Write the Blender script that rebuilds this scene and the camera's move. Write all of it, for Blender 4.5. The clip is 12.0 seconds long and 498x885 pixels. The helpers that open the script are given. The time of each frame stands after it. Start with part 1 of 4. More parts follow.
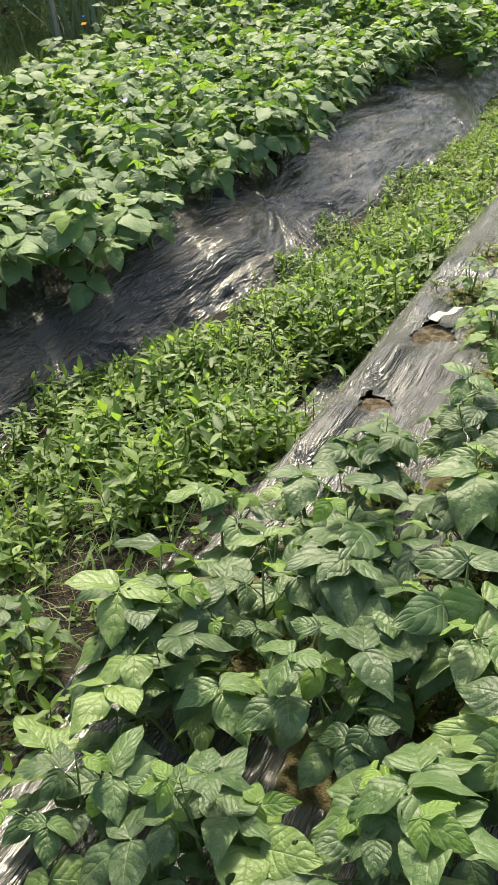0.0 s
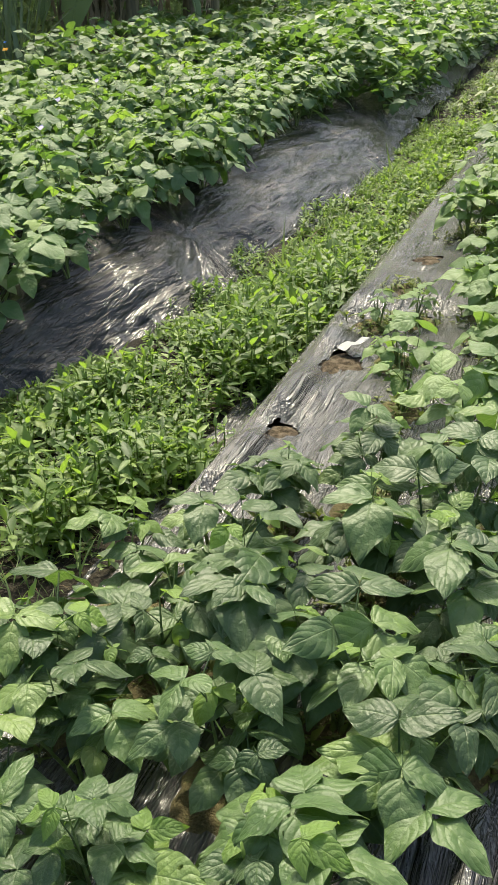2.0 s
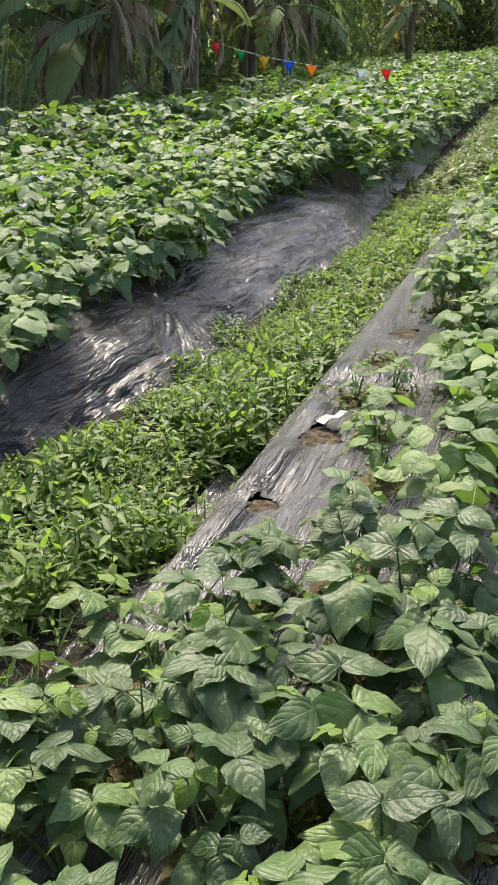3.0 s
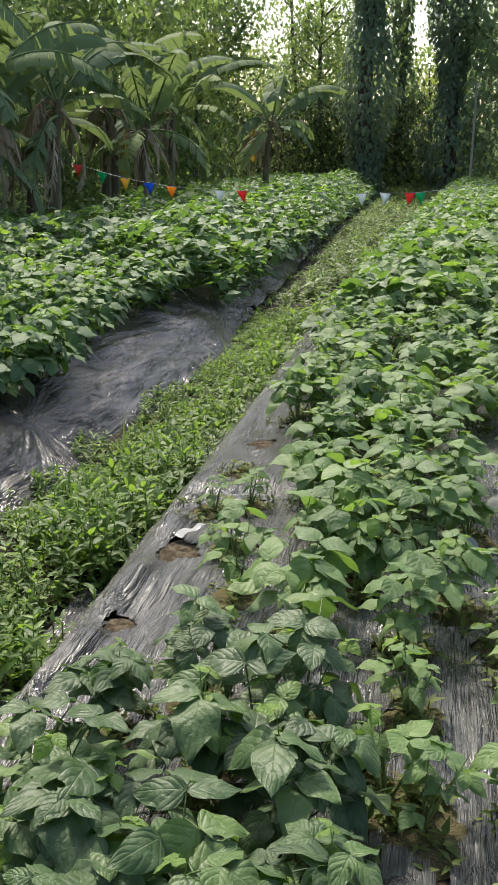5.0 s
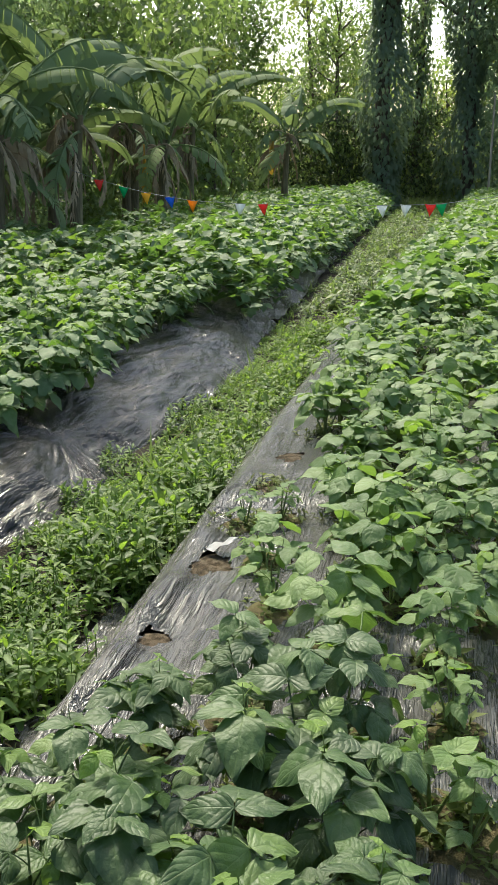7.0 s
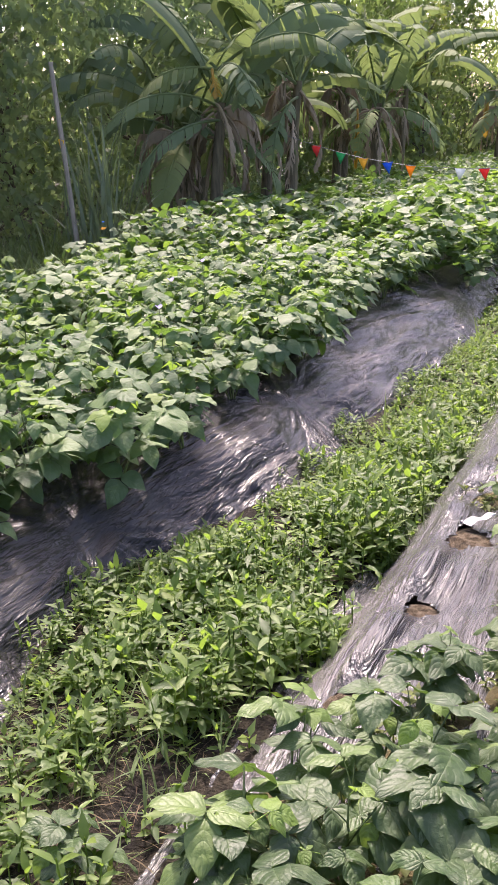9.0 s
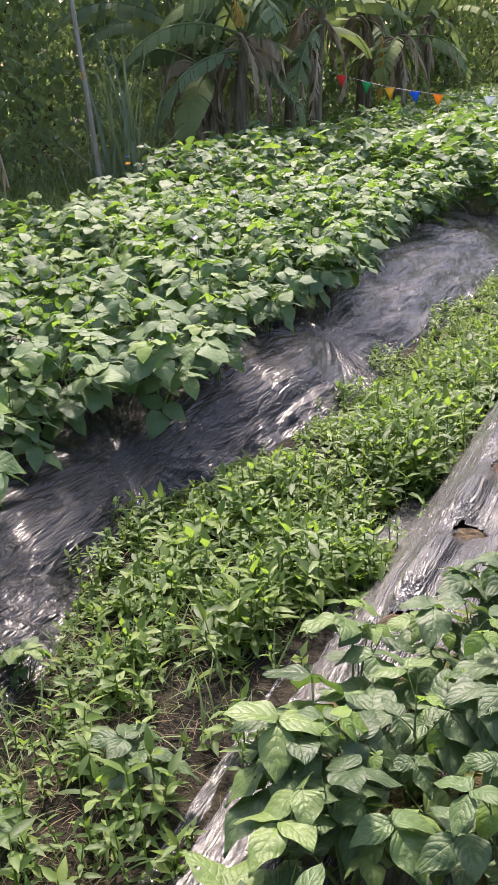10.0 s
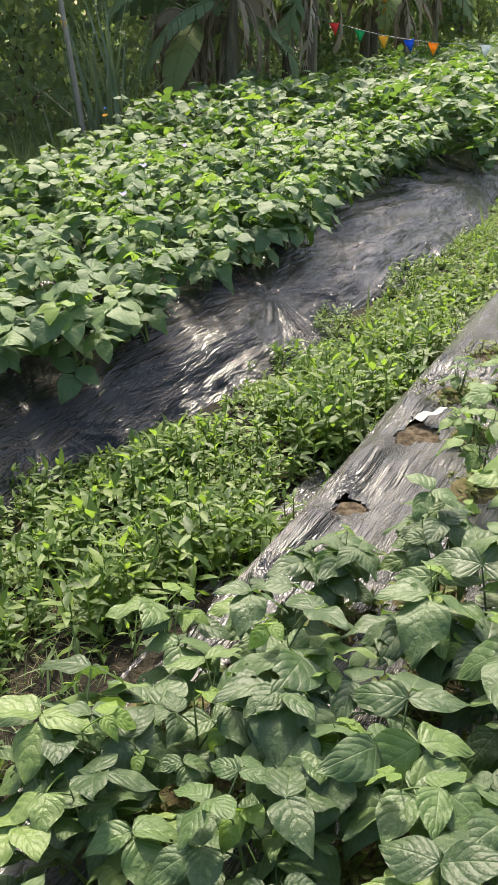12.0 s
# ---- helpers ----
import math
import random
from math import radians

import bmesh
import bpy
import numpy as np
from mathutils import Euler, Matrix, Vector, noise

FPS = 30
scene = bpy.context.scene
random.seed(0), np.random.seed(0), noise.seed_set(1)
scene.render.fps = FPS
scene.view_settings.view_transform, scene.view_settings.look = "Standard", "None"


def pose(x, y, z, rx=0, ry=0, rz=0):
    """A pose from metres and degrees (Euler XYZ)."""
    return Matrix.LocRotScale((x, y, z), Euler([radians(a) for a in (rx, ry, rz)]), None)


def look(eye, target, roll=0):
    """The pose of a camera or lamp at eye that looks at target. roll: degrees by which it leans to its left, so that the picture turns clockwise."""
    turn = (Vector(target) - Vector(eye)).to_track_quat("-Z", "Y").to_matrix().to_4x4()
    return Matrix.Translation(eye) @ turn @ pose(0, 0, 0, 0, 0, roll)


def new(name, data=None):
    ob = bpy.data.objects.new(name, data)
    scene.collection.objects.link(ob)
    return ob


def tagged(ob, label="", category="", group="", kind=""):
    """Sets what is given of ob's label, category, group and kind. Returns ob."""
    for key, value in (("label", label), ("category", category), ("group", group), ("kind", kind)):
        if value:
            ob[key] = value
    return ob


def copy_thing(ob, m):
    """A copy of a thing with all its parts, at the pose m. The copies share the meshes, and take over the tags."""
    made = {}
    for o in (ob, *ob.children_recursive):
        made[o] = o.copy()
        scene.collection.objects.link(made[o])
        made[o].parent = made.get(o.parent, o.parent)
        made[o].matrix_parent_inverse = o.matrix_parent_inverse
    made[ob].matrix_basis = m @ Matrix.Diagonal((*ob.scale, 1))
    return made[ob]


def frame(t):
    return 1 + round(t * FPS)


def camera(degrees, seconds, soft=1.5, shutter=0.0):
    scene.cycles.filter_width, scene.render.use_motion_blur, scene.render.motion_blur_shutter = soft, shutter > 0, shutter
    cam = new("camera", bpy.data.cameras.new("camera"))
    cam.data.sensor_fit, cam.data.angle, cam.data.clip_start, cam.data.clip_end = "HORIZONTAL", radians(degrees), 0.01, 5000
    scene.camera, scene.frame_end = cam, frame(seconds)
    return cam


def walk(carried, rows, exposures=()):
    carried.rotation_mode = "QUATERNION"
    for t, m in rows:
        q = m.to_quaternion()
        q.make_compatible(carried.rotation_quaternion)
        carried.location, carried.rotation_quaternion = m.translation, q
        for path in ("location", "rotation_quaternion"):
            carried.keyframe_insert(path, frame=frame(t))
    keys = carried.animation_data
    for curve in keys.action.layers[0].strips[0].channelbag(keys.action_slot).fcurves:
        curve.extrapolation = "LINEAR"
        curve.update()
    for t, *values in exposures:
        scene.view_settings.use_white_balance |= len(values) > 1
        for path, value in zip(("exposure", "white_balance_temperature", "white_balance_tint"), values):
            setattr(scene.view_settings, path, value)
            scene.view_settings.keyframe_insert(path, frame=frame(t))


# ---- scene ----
cam = camera(29.0, 12.0, soft=0.8)
PATH = [
    (0, (0.245, -0.077, 1.425), (-0.516, 1.508, 0.471), -3.6),
    (0.5, (0.259, -0.084, 1.429), (-0.477, 1.513, 0.476), -2.7),
    (1, (0.264, -0.088, 1.433), (-0.466, 1.524, 0.501), -2.4),
    (1.5, (0.289, -0.081, 1.435), (-0.38, 1.562, 0.512), -1.4),
    (2, (0.305, -0.078, 1.438), (-0.323, 1.588, 0.527), -1.2),
    (2.5, (0.311, -0.081, 1.449), (-0.297, 1.617, 0.587), -1.0),
    (2.7, (0.307, -0.087, 1.458), (-0.305, 1.625, 0.625), -1.0),
    (4.3, (0.342, -0.09, 1.503), (-0.145, 1.747, 0.88), -0.5),
    (4.5, (0.356, -0.091, 1.505), (-0.107, 1.757, 0.896), -0.6),
    (5, (0.381, -0.087, 1.503), (0.004, 1.789, 0.922), -0.2),
    (5.5, (0.408, -0.088, 1.504), (0.131, 1.808, 0.932), -0.0),
    (6, (0.402, -0.086, 1.504), (0.173, 1.817, 0.935), -0.1),
    (6.5, (0.385, -0.084, 1.504), (0.127, 1.818, 0.943), -0.5),
    (6.8, (0.349, -0.077, 1.508), (0.019, 1.814, 0.946), -0.4),
    (7, (0.331, -0.089, 1.505), (-0.084, 1.786, 0.949), -0.8),
    (7.5, (0.284, -0.111, 1.51), (-0.305, 1.717, 0.95), -0.9),
    (7.7, (0.26, -0.115, 1.509), (-0.368, 1.699, 0.947), -0.9),
    (9.3, (0.042, -0.187, 1.519), (-0.749, 1.536, 0.882), -2.2),
    (9.5, (0.021, -0.199, 1.504), (-0.773, 1.514, 0.844), -2.4),
    (10, (0.012, -0.226, 1.482), (-0.792, 1.455, 0.756), -2.9),
    (10.5, (0.07, -0.186, 1.476), (-0.786, 1.458, 0.725), -3.7),
    (11, (0.198, -0.071, 1.459), (-0.706, 1.545, 0.704), -3.7),
    (11.5, (0.329, -0.002, 1.462), (-0.556, 1.614, 0.683), -3.2),
    (12, (0.349, 0.078, 1.451), (-0.482, 1.707, 0.643), -3.1),
]
EXPOSURES = [(0.0, 1.48, 7300, 3), (0.5, 1.48, 7300, -8), (1.0, 1.46, 7250, -3), (2.5, 1.34, 6950, 6), (4.3, 1.42, 6450, 24), (4.7, 1.26, 6450, 18), (5.3, 0.82, 6650, 0), (6.7, 0.82, 6600, -4), (7.0, 1.12, 6700, 2), (7.4, 1.5, 6650, 28), (9.5, 1.69, 6600, 31), (10.0, 1.6, 6600, 23), (11.0, 1.6, 6750, 22), (12.0, 1.49, 6950, 11)]
walk(cam, [(t, look(eye, target, roll)) for t, eye, target, roll in PATH], EXPOSURES)

# ---- light ----
SUN_EL, SUN_AZ = 52.0, -30.0
world = bpy.data.worlds.new("sky")
scene.world = world
world.use_nodes = True
wn = world.node_tree.nodes
sky = wn.new("ShaderNodeTexSky")
sky.sky_type, sky.sun_disc = "NISHITA", False
sky.sun_elevation, sky.sun_rotation = radians(SUN_EL), radians(SUN_AZ)
sky.dust_density, sky.air_density, sky.ozone_density = 4.0, 1.0, 1.0
wn["Background"].inputs["Strength"].default_value = 0.14
world.node_tree.links.new(sky.outputs[0], wn["Background"].inputs["Color"])
sun = new("sun", bpy.data.lights.new("sun", "SUN"))
sun.data.energy, sun.data.angle, sun.data.color = 3.0, radians(5.0), (1.0, 0.94, 0.80)
sun.matrix_world = look((20 * math.sin(radians(SUN_AZ)), 20 * math.cos(radians(SUN_AZ)), 20 * math.tan(radians(SUN_EL))), (0, 0, 0))

# ---- materials ----


class Nodes:
    """A short way to wire a material."""

    def __init__(self, name):
        self.mat = bpy.data.materials.new(name)
        self.mat.use_nodes = True
        self.tree = self.mat.node_tree
        self.tree.nodes.clear()
        self.out = self.tree.nodes.new("ShaderNodeOutputMaterial")

    def node(self, kind):
        return self.tree.nodes.new(kind)

    def link(self, a, b):
        self.tree.links.new(a, b)

    def put(self, socket, value):
        if isinstance(value, bpy.types.NodeSocket):
            self.link(value, socket)
        else:
            socket.default_value = value

    def calc(self, op, a, b=0.0, c=0.0):
        n = self.node("ShaderNodeMath")
        n.operation = op
        for s, v in zip(n.inputs, (a, b, c)):
            self.put(s, v)
        return n.outputs[0]

    def noise(self, scale, detail=3.0, vec=None, rough=0.55):
        n = self.node("ShaderNodeTexNoise")
        n.inputs["Scale"].default_value, n.inputs["Detail"].default_value, n.inputs["Roughness"].default_value = scale, detail, rough
        if vec is not None:
            self.link(vec, n.inputs["Vector"])
        return n.outputs["Fac"]

    def coords(self, kind="Object", scale=(1, 1, 1), turned=0.0, bend=0.0):
        src = self.node("ShaderNodeTexCoord").outputs[kind]
        if bend:
            warp = self.node("ShaderNodeTexNoise")
            warp.inputs["Scale"].default_value = 2.6
            self.link(src, warp.inputs["Vector"])
            add = self.node("ShaderNodeVectorMath")
            add.operation = "MULTIPLY_ADD"
            self.link(warp.outputs["Color"], add.inputs[0])
            add.inputs[1].default_value = (bend, bend, bend)
            self.link(src, add.inputs[2])
            src = add.outputs[0]
        if turned:
            spin = self.node("ShaderNodeMapping")
            spin.inputs["Rotation"].default_value = (0, 0, turned)
            self.link(src, spin.inputs["Vector"])
            src = spin.outputs[0]
        m = self.node("ShaderNodeMapping")
        m.inputs["Scale"].default_value = scale
        self.link(src, m.inputs["Vector"])
        return m.outputs[0]

    def facets(self, vec, scale):
        """Height of many small flat facets, each tilted its own way."""
        cell = self.node("ShaderNodeTexVoronoi")
        cell.inputs["Scale"].default_value = scale
        self.link(vec, cell.inputs["Vector"])
        away, lean, dot = (self.node("ShaderNodeVectorMath") for _ in range(3))
        away.operation, lean.operation, dot.operation = "SUBTRACT", "SUBTRACT", "DOT_PRODUCT"
        self.link(vec, away.inputs[0])
        self.link(cell.outputs["Position"], away.inputs[1])
        self.link(cell.outputs["Color"], lean.inputs[0])
        lean.inputs[1].default_value = (0.5, 0.5, 0.5)
        self.link(away.outputs[0], dot.inputs[0])
        self.link(lean.outputs[0], dot.inputs[1])
        return dot.outputs["Value"]

    def ramp(self, fac, stops):
        n = self.node("ShaderNodeValToRGB")
        self.put(n.inputs[0], fac)
        els = n.color_ramp.elements
        while len(els) < len(stops):
            els.new(0.5)
        for e, (p, c) in zip(els, stops):
            e.position, e.color = p, (*c, 1)
        return n.outputs[0]

    def mix(self, fac, a, b, blend="MIX"):
        n = self.node("ShaderNodeMix")
        n.data_type, n.blend_type = "RGBA", blend
        self.put(n.inputs[0], fac)
        for s, v in ((n.inputs[6], a), (n.inputs[7], b)):
            self.put(s, (*v, 1) if isinstance(v, tuple) else v)
        return n.outputs[2]

    def surface(self, colour, rough=0.6, spec=0.5, bump=None, strength=0.5, distance=0.01, metal=0.0, through_colour=None, through_amount=0.0, cut=None, sheen=0.0):
        b = self.node("ShaderNodeBsdfPrincipled")
        b.inputs["Sheen Weight"].default_value, b.inputs["Sheen Roughness"].default_value = sheen, 0.45
        self.put(b.inputs["Base Color"], (*colour, 1) if isinstance(colour, tuple) else colour)
        self.put(b.inputs["Roughness"], rough)
        self.put(b.inputs["Specular IOR Level"], spec)
        self.put(b.inputs["Metallic"], metal)
        normal = None
        if bump is not None:
            n = self.node("ShaderNodeBump")
            n.inputs["Strength"].default_value, n.inputs["Distance"].default_value = strength, distance
            self.link(bump, n.inputs["Height"])
            normal = n.outputs[0]
            self.link(normal, b.inputs["Normal"])
        end = b.outputs[0]
        if through_amount:
            t = self.node("ShaderNodeBsdfTranslucent")
            self.put(t.inputs["Color"], (*through_colour, 1) if isinstance(through_colour, tuple) else through_colour)
            m = self.node("ShaderNodeMixShader")
            m.inputs[0].default_value = through_amount
            self.link(end, m.inputs[1])
            self.link(t.outputs[0], m.inputs[2])
            end = m.outputs[0]
        if cut is not None:
            clear = self.node("ShaderNodeBsdfTransparent")
            m = self.node("ShaderNodeMixShader")
            self.link(cut, m.inputs[0])
            self.link(end, m.inputs[1])
            self.link(clear.outputs[0], m.inputs[2])
            end = m.outputs[0]
        self.link(end, self.out.inputs[0])
        return self.mat


def random_of(m, single):
    """A random number for each leaf: by object for single leaves, by island for joined ones."""
    if single:
        return m.node("ShaderNodeObjectInfo").outputs["Random"]
    return m.node("ShaderNodeNewGeometry").outputs["Random Per Island"]


def bean_leaf_material(name, stops, glow, single, veins=5.0, rough=0.46, amount=0.3, holes=False, dusty=0.14):
    m = Nodes(name)
    uv = m.node("ShaderNodeSeparateXYZ")
    m.link(m.node("ShaderNodeUVMap").outputs[0], uv.inputs[0])
    side = m.calc("ABSOLUTE", m.calc("MULTIPLY_ADD", uv.outputs[0], 2.0, -1.0))
    co = m.coords("Object")
    wander = m.calc("MULTIPLY_ADD", m.noise(22.0, 2.0, co), 0.10, -0.05)
    swept = m.calc("MULTIPLY", m.calc("POWER", m.calc("MINIMUM", side, 1.0), 1.35), 0.40)
    phase = m.calc("FRACT", m.calc("MULTIPLY", m.calc("SUBTRACT", m.calc("ADD", uv.outputs[1], wander), swept), veins))
    ridge = m.calc("ABSOLUTE", m.calc("MULTIPLY_ADD", phase, 2.0, -1.0))
    vein = m.calc("POWER", ridge, 22.0)
    rib = m.calc("POWER", m.calc("SUBTRACT", 1.0, m.calc("MINIMUM", side, 1.0)), 26.0)
    lines = m.calc("MAXIMUM", m.calc("MULTIPLY", vein, 0.5), rib)
    grain = m.noise(150.0, 3.0, co)
    blot = m.noise(16.0, 3.0, co)
    dust = m.ramp(m.noise(34.0, 5.0, co, 0.65), [(0.40, (0, 0, 0)), (0.72, (1, 1, 1))])
    base = m.ramp(random_of(m, single), stops)
    base = m.mix(m.calc("MULTIPLY", m.calc("SUBTRACT", blot, 0.35), 0.5), base, (0.15, 0.20, 0.08))
    # Pale mix: leaf dust, and on farther leaves also painted sheen and haze.
    base = m.mix(m.calc("MULTIPLY", dust, dusty), base, (0.30, 0.34, 0.24))
    base = m.mix(m.calc("MULTIPLY", lines, 0.22), base, (0.20, 0.27, 0.11))
    crinkle = m.noise(60.0, 3.0, co, 0.6)
    quilt = m.calc("MULTIPLY", m.calc("POWER", ridge, 2.2), -0.50)
    height = m.calc("ADD", m.calc("MULTIPLY_ADD", crinkle, 1.9, m.calc("MULTIPLY", grain, 0.25)), m.calc("SUBTRACT", quilt, m.calc("MULTIPLY", rib, 0.5)))
    cut = None
    if holes:
        bite = m.noise(24.0, 1.0, m.coords("Object"), 0.4)
        rnd = m.node("ShaderNodeObjectInfo").outputs["Random"]
        edge = m.calc("MULTIPLY_ADD", m.calc("FRACT", m.calc("MULTIPLY", rnd, 17.0)), 0.14, 0.69)
        cut = m.calc("GREATER_THAN", bite, edge)
    return m.surface(base, m.calc("MULTIPLY_ADD", blot, 0.25, rough - 0.04), 0.36, height, 0.5, 0.004, 0.0, glow, amount, cut, 0.04)


def simple_leaf_material(name, stops, glow, rough=0.5, amount=0.35, single=False, scale=5.0):
    m = Nodes(name)
    co = m.coords("Object")
    base = m.ramp(random_of(m, single), stops)
    base = m.mix(m.calc("MULTIPLY", m.noise(scale, 3.0, co), 0.35), base, (0.09, 0.11, 0.04))
    return m.surface(base, rough, 0.4, m.noise(90.0, 2.0, co), 0.3, 0.004, 0.0, glow, amount)


def film_material(name, along, scales, dusty, tone, distance, matt, facets, turned, bend, sizes, tilt, spec):
    """Thin plastic film: fine creases along one way at two sizes, small crumpled facets, dust and dried mud."""
    m = Nodes(name)
    co = m.coords("Object")
    lengthwise = m.coords("Object", along, 0.0, 0.05)
    height = 0.0
    for scale, k in zip(scales, (1.0, 0.45)):
        n = m.noise(scale, 3.0, lengthwise, 0.6)
        crease = m.calc("POWER", m.calc("SUBTRACT", 1.0, m.calc("ABSOLUTE", m.calc("MULTIPLY_ADD", n, 2.0, -1.0))), 2.0)
        height = m.calc("MULTIPLY_ADD", crease, distance * k, height)
    for size, k in zip(sizes, (1.0, 0.8)):
        height = m.calc("MULTIPLY_ADD", m.facets(m.coords("Object", facets, turned, bend), size), tilt * k, height)
    dust = m.ramp(m.noise(3.4, 6.0, co, 0.68), [(0.38, (0, 0, 0)), (0.72, (1, 1, 1))])
    streak = m.noise(30.0, 4.0, m.coords("Object", along), 0.6)
    speck = m.ramp(m.noise(75.0, 2.0, co), [(0.66, (0, 0, 0)), (0.76, (1, 1, 1))])
    dirt = m.mix(0.25, m.mix(0.4, dust, streak), speck)
    base = m.mix(m.calc("MULTIPLY", dirt, dusty), tone, (0.25, 0.24, 0.225))
    rough = m.calc("MULTIPLY_ADD", dirt, 0.14, matt)
    return m.surface(base, rough, spec, height, 1.0, 1.0)


def ground_material(name, stops, scale, rough=0.9, dist=0.03):
    m = Nodes(name)
    co = m.coords("Object")
    big, small = m.noise(scale, 6.0, co), m.noise(scale * 14, 5.0, co)
    fac = m.calc("MULTIPLY_ADD", small, 0.5, m.calc("MULTIPLY_ADD", big, 1.0, -0.25))
    return m.surface(m.ramp(fac, stops), rough, 0.2, m.calc("ADD", big, small), 0.9, dist)


def plain_material(name, colour, vary=0.3, rough=0.6, scale=30.0, bump=0.3, amount=0.0, stretch=(1, 1, 1)):
    m = Nodes(name)
    n = m.noise(scale, 4.0, m.coords("Object", stretch))
    dark = tuple(c * (1 - vary) for c in colour)
    light = tuple(min(1.0, c * (1 + vary)) for c in colour)
    return m.surface(m.ramp(n, [(0.3, dark), (0.7, light)]), rough, 0.35, n, bump, 0.01, 0.0, light, amount)


DEEP = [(0.0, (0.038, 0.088, 0.032)), (0.5, (0.066, 0.130, 0.044)), (1.0, (0.110, 0.185, 0.058))]
ROW = [(0.0, (0.050, 0.102, 0.030)), (0.5, (0.086, 0.156, 0.042)), (1.0, (0.138, 0.218, 0.058))]
# Darker leaf ramp for the nearest low plants; ROW serves those beyond.
NEAR_DARK = [(0.0, (0.016, 0.040, 0.012)), (0.5, (0.032, 0.070, 0.019)), (0.85, (0.056, 0.106, 0.026)), (1.0, (0.115, 0.175, 0.036))]
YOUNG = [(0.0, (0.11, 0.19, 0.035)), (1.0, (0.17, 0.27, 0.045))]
M_NEAR = bean_leaf_material("bean_leaf_near_dark", NEAR_DARK, (0.17, 0.31, 0.045), True, rough=0.40, amount=0.2, holes=True, dusty=0.11)
M_MID = bean_leaf_material("bean_leaf_mid", ROW, (0.24, 0.40, 0.06), True, rough=0.44, amount=0.32, holes=True, dusty=0.20)
M_TALL = bean_leaf_material("bean_leaf_deep", DEEP, (0.17, 0.32, 0.04), True, rough=0.48, dusty=0.18)
M_YOUNG = bean_leaf_material("bean_leaf_young", YOUNG, (0.26, 0.42, 0.05), True, amount=0.4)
# Far leaves get a stronger pale mix that stands in for sheen and haze.
M_TALL_FAR = bean_leaf_material("bean_leaf_deep_joined", DEEP, (0.20, 0.36, 0.05), False, rough=0.48, dusty=0.28)
M_NEAR_FAR = bean_leaf_material("bean_leaf_dust_haze_joined", ROW, (0.20, 0.36, 0.05), False, dusty=0.26)
M_YOUNG_FAR = bean_leaf_material("bean_leaf_young_joined", YOUNG, (0.28, 0.44, 0.05), False, amount=0.4)
M_STEM = plain_material("bean_stem", (0.13, 0.17, 0.05), 0.4, 0.6, 60.0)
M_WEED = simple_leaf_material("weed_leaf", [(0.0, (0.028, 0.068, 0.015)), (0.5, (0.070, 0.140, 0.026)), (1.0, (0.16, 0.24, 0.040))], (0.26, 0.42, 0.05), 0.55, 0.40)
M_GRASS = simple_leaf_material("grass_blade", [(0.0, (0.055, 0.100, 0.032)), (0.8, (0.095, 0.155, 0.048)), (1.0, (0.16, 0.18, 0.07))], (0.24, 0.35, 0.08), 0.55, 0.35)
M_CANE = simple_leaf_material("cane_blade", [(0.0, (0.075, 0.115, 0.065)), (1.0, (0.13, 0.18, 0.10))], (0.18, 0.25, 0.11), 0.55, 0.2)
M_LITTER = simple_leaf_material("dry_straw", [(0.0, (0.07, 0.045, 0.025)), (1.0, (0.17, 0.12, 0.07))], (0.3, 0.2, 0.1), 0.8, 0.2)
M_MOSS = simple_leaf_material("moss_sprig", [(0.0, (0.05, 0.075, 0.015)), (1.0, (0.12, 0.15, 0.03))], (0.2, 0.26, 0.04), 0.7, 0.3)
# Tree and climber leaf colours are lightened to stand in for background haze.
M_TREE = simple_leaf_material("tree_leaf", [(0.0, (0.060, 0.105, 0.042)), (0.7, (0.105, 0.165, 0.060)), (1.0, (0.15, 0.215, 0.075))], (0.30, 0.42, 0.11), 0.5, 0.42, scale=0.5)
M_IVY = simple_leaf_material("climber_leaf", [(0.0, (0.085, 0.140, 0.070)), (1.0, (0.155, 0.225, 0.115))], (0.36, 0.48, 0.19), 0.5, 0.5, scale=0.6)
# Sunlight is put into this leaf's brighter yellow-green colour.
M_LIME = simple_leaf_material("sunlit_shrub_leaf", [(0.0, (0.085, 0.135, 0.03)), (1.0, (0.17, 0.225, 0.055))], (0.38, 0.46, 0.09), 0.5, 0.42, scale=0.8)
M_BANANA = simple_leaf_material("banana_leaf", [(0.0, (0.095, 0.150, 0.078)), (0.7, (0.130, 0.190, 0.095)), (1.0, (0.19, 0.24, 0.08))], (0.28, 0.38, 0.12), 0.80, 0.28, True, 3.0)
M_BANYEL = simple_leaf_material("banana_leaf_yellow", [(0.0, (0.34, 0.20, 0.02)), (1.0, (0.44, 0.27, 0.03))], (0.5, 0.32, 0.04), 0.5, 0.3, True, 6.0)
M_BANDRY = simple_leaf_material("banana_leaf_dry", [(0.0, (0.24, 0.18, 0.125)), (1.0, (0.46, 0.36, 0.26))], (0.2, 0.14, 0.08), 0.8, 0.15, True, 6.0)
# Leaf colour darkened to paint the shade low between the far trunks.
M_SHADE = simple_leaf_material("shade_toned_leaf", [(0.0, (0.038, 0.062, 0.032)), (1.0, (0.075, 0.11, 0.05))], (0.12, 0.18, 0.05), 0.6, 0.2, scale=0.6)
M_BARK = plain_material("bark", (0.10, 0.085, 0.065), 0.5, 0.9, 5.0, 0.9, stretch=(3, 3, 0.5))
M_PSEUDO = plain_material("banana_stem", (0.13, 0.11, 0.065), 0.5, 0.75, 5.0, 0.5, stretch=(4, 4, 0.6))
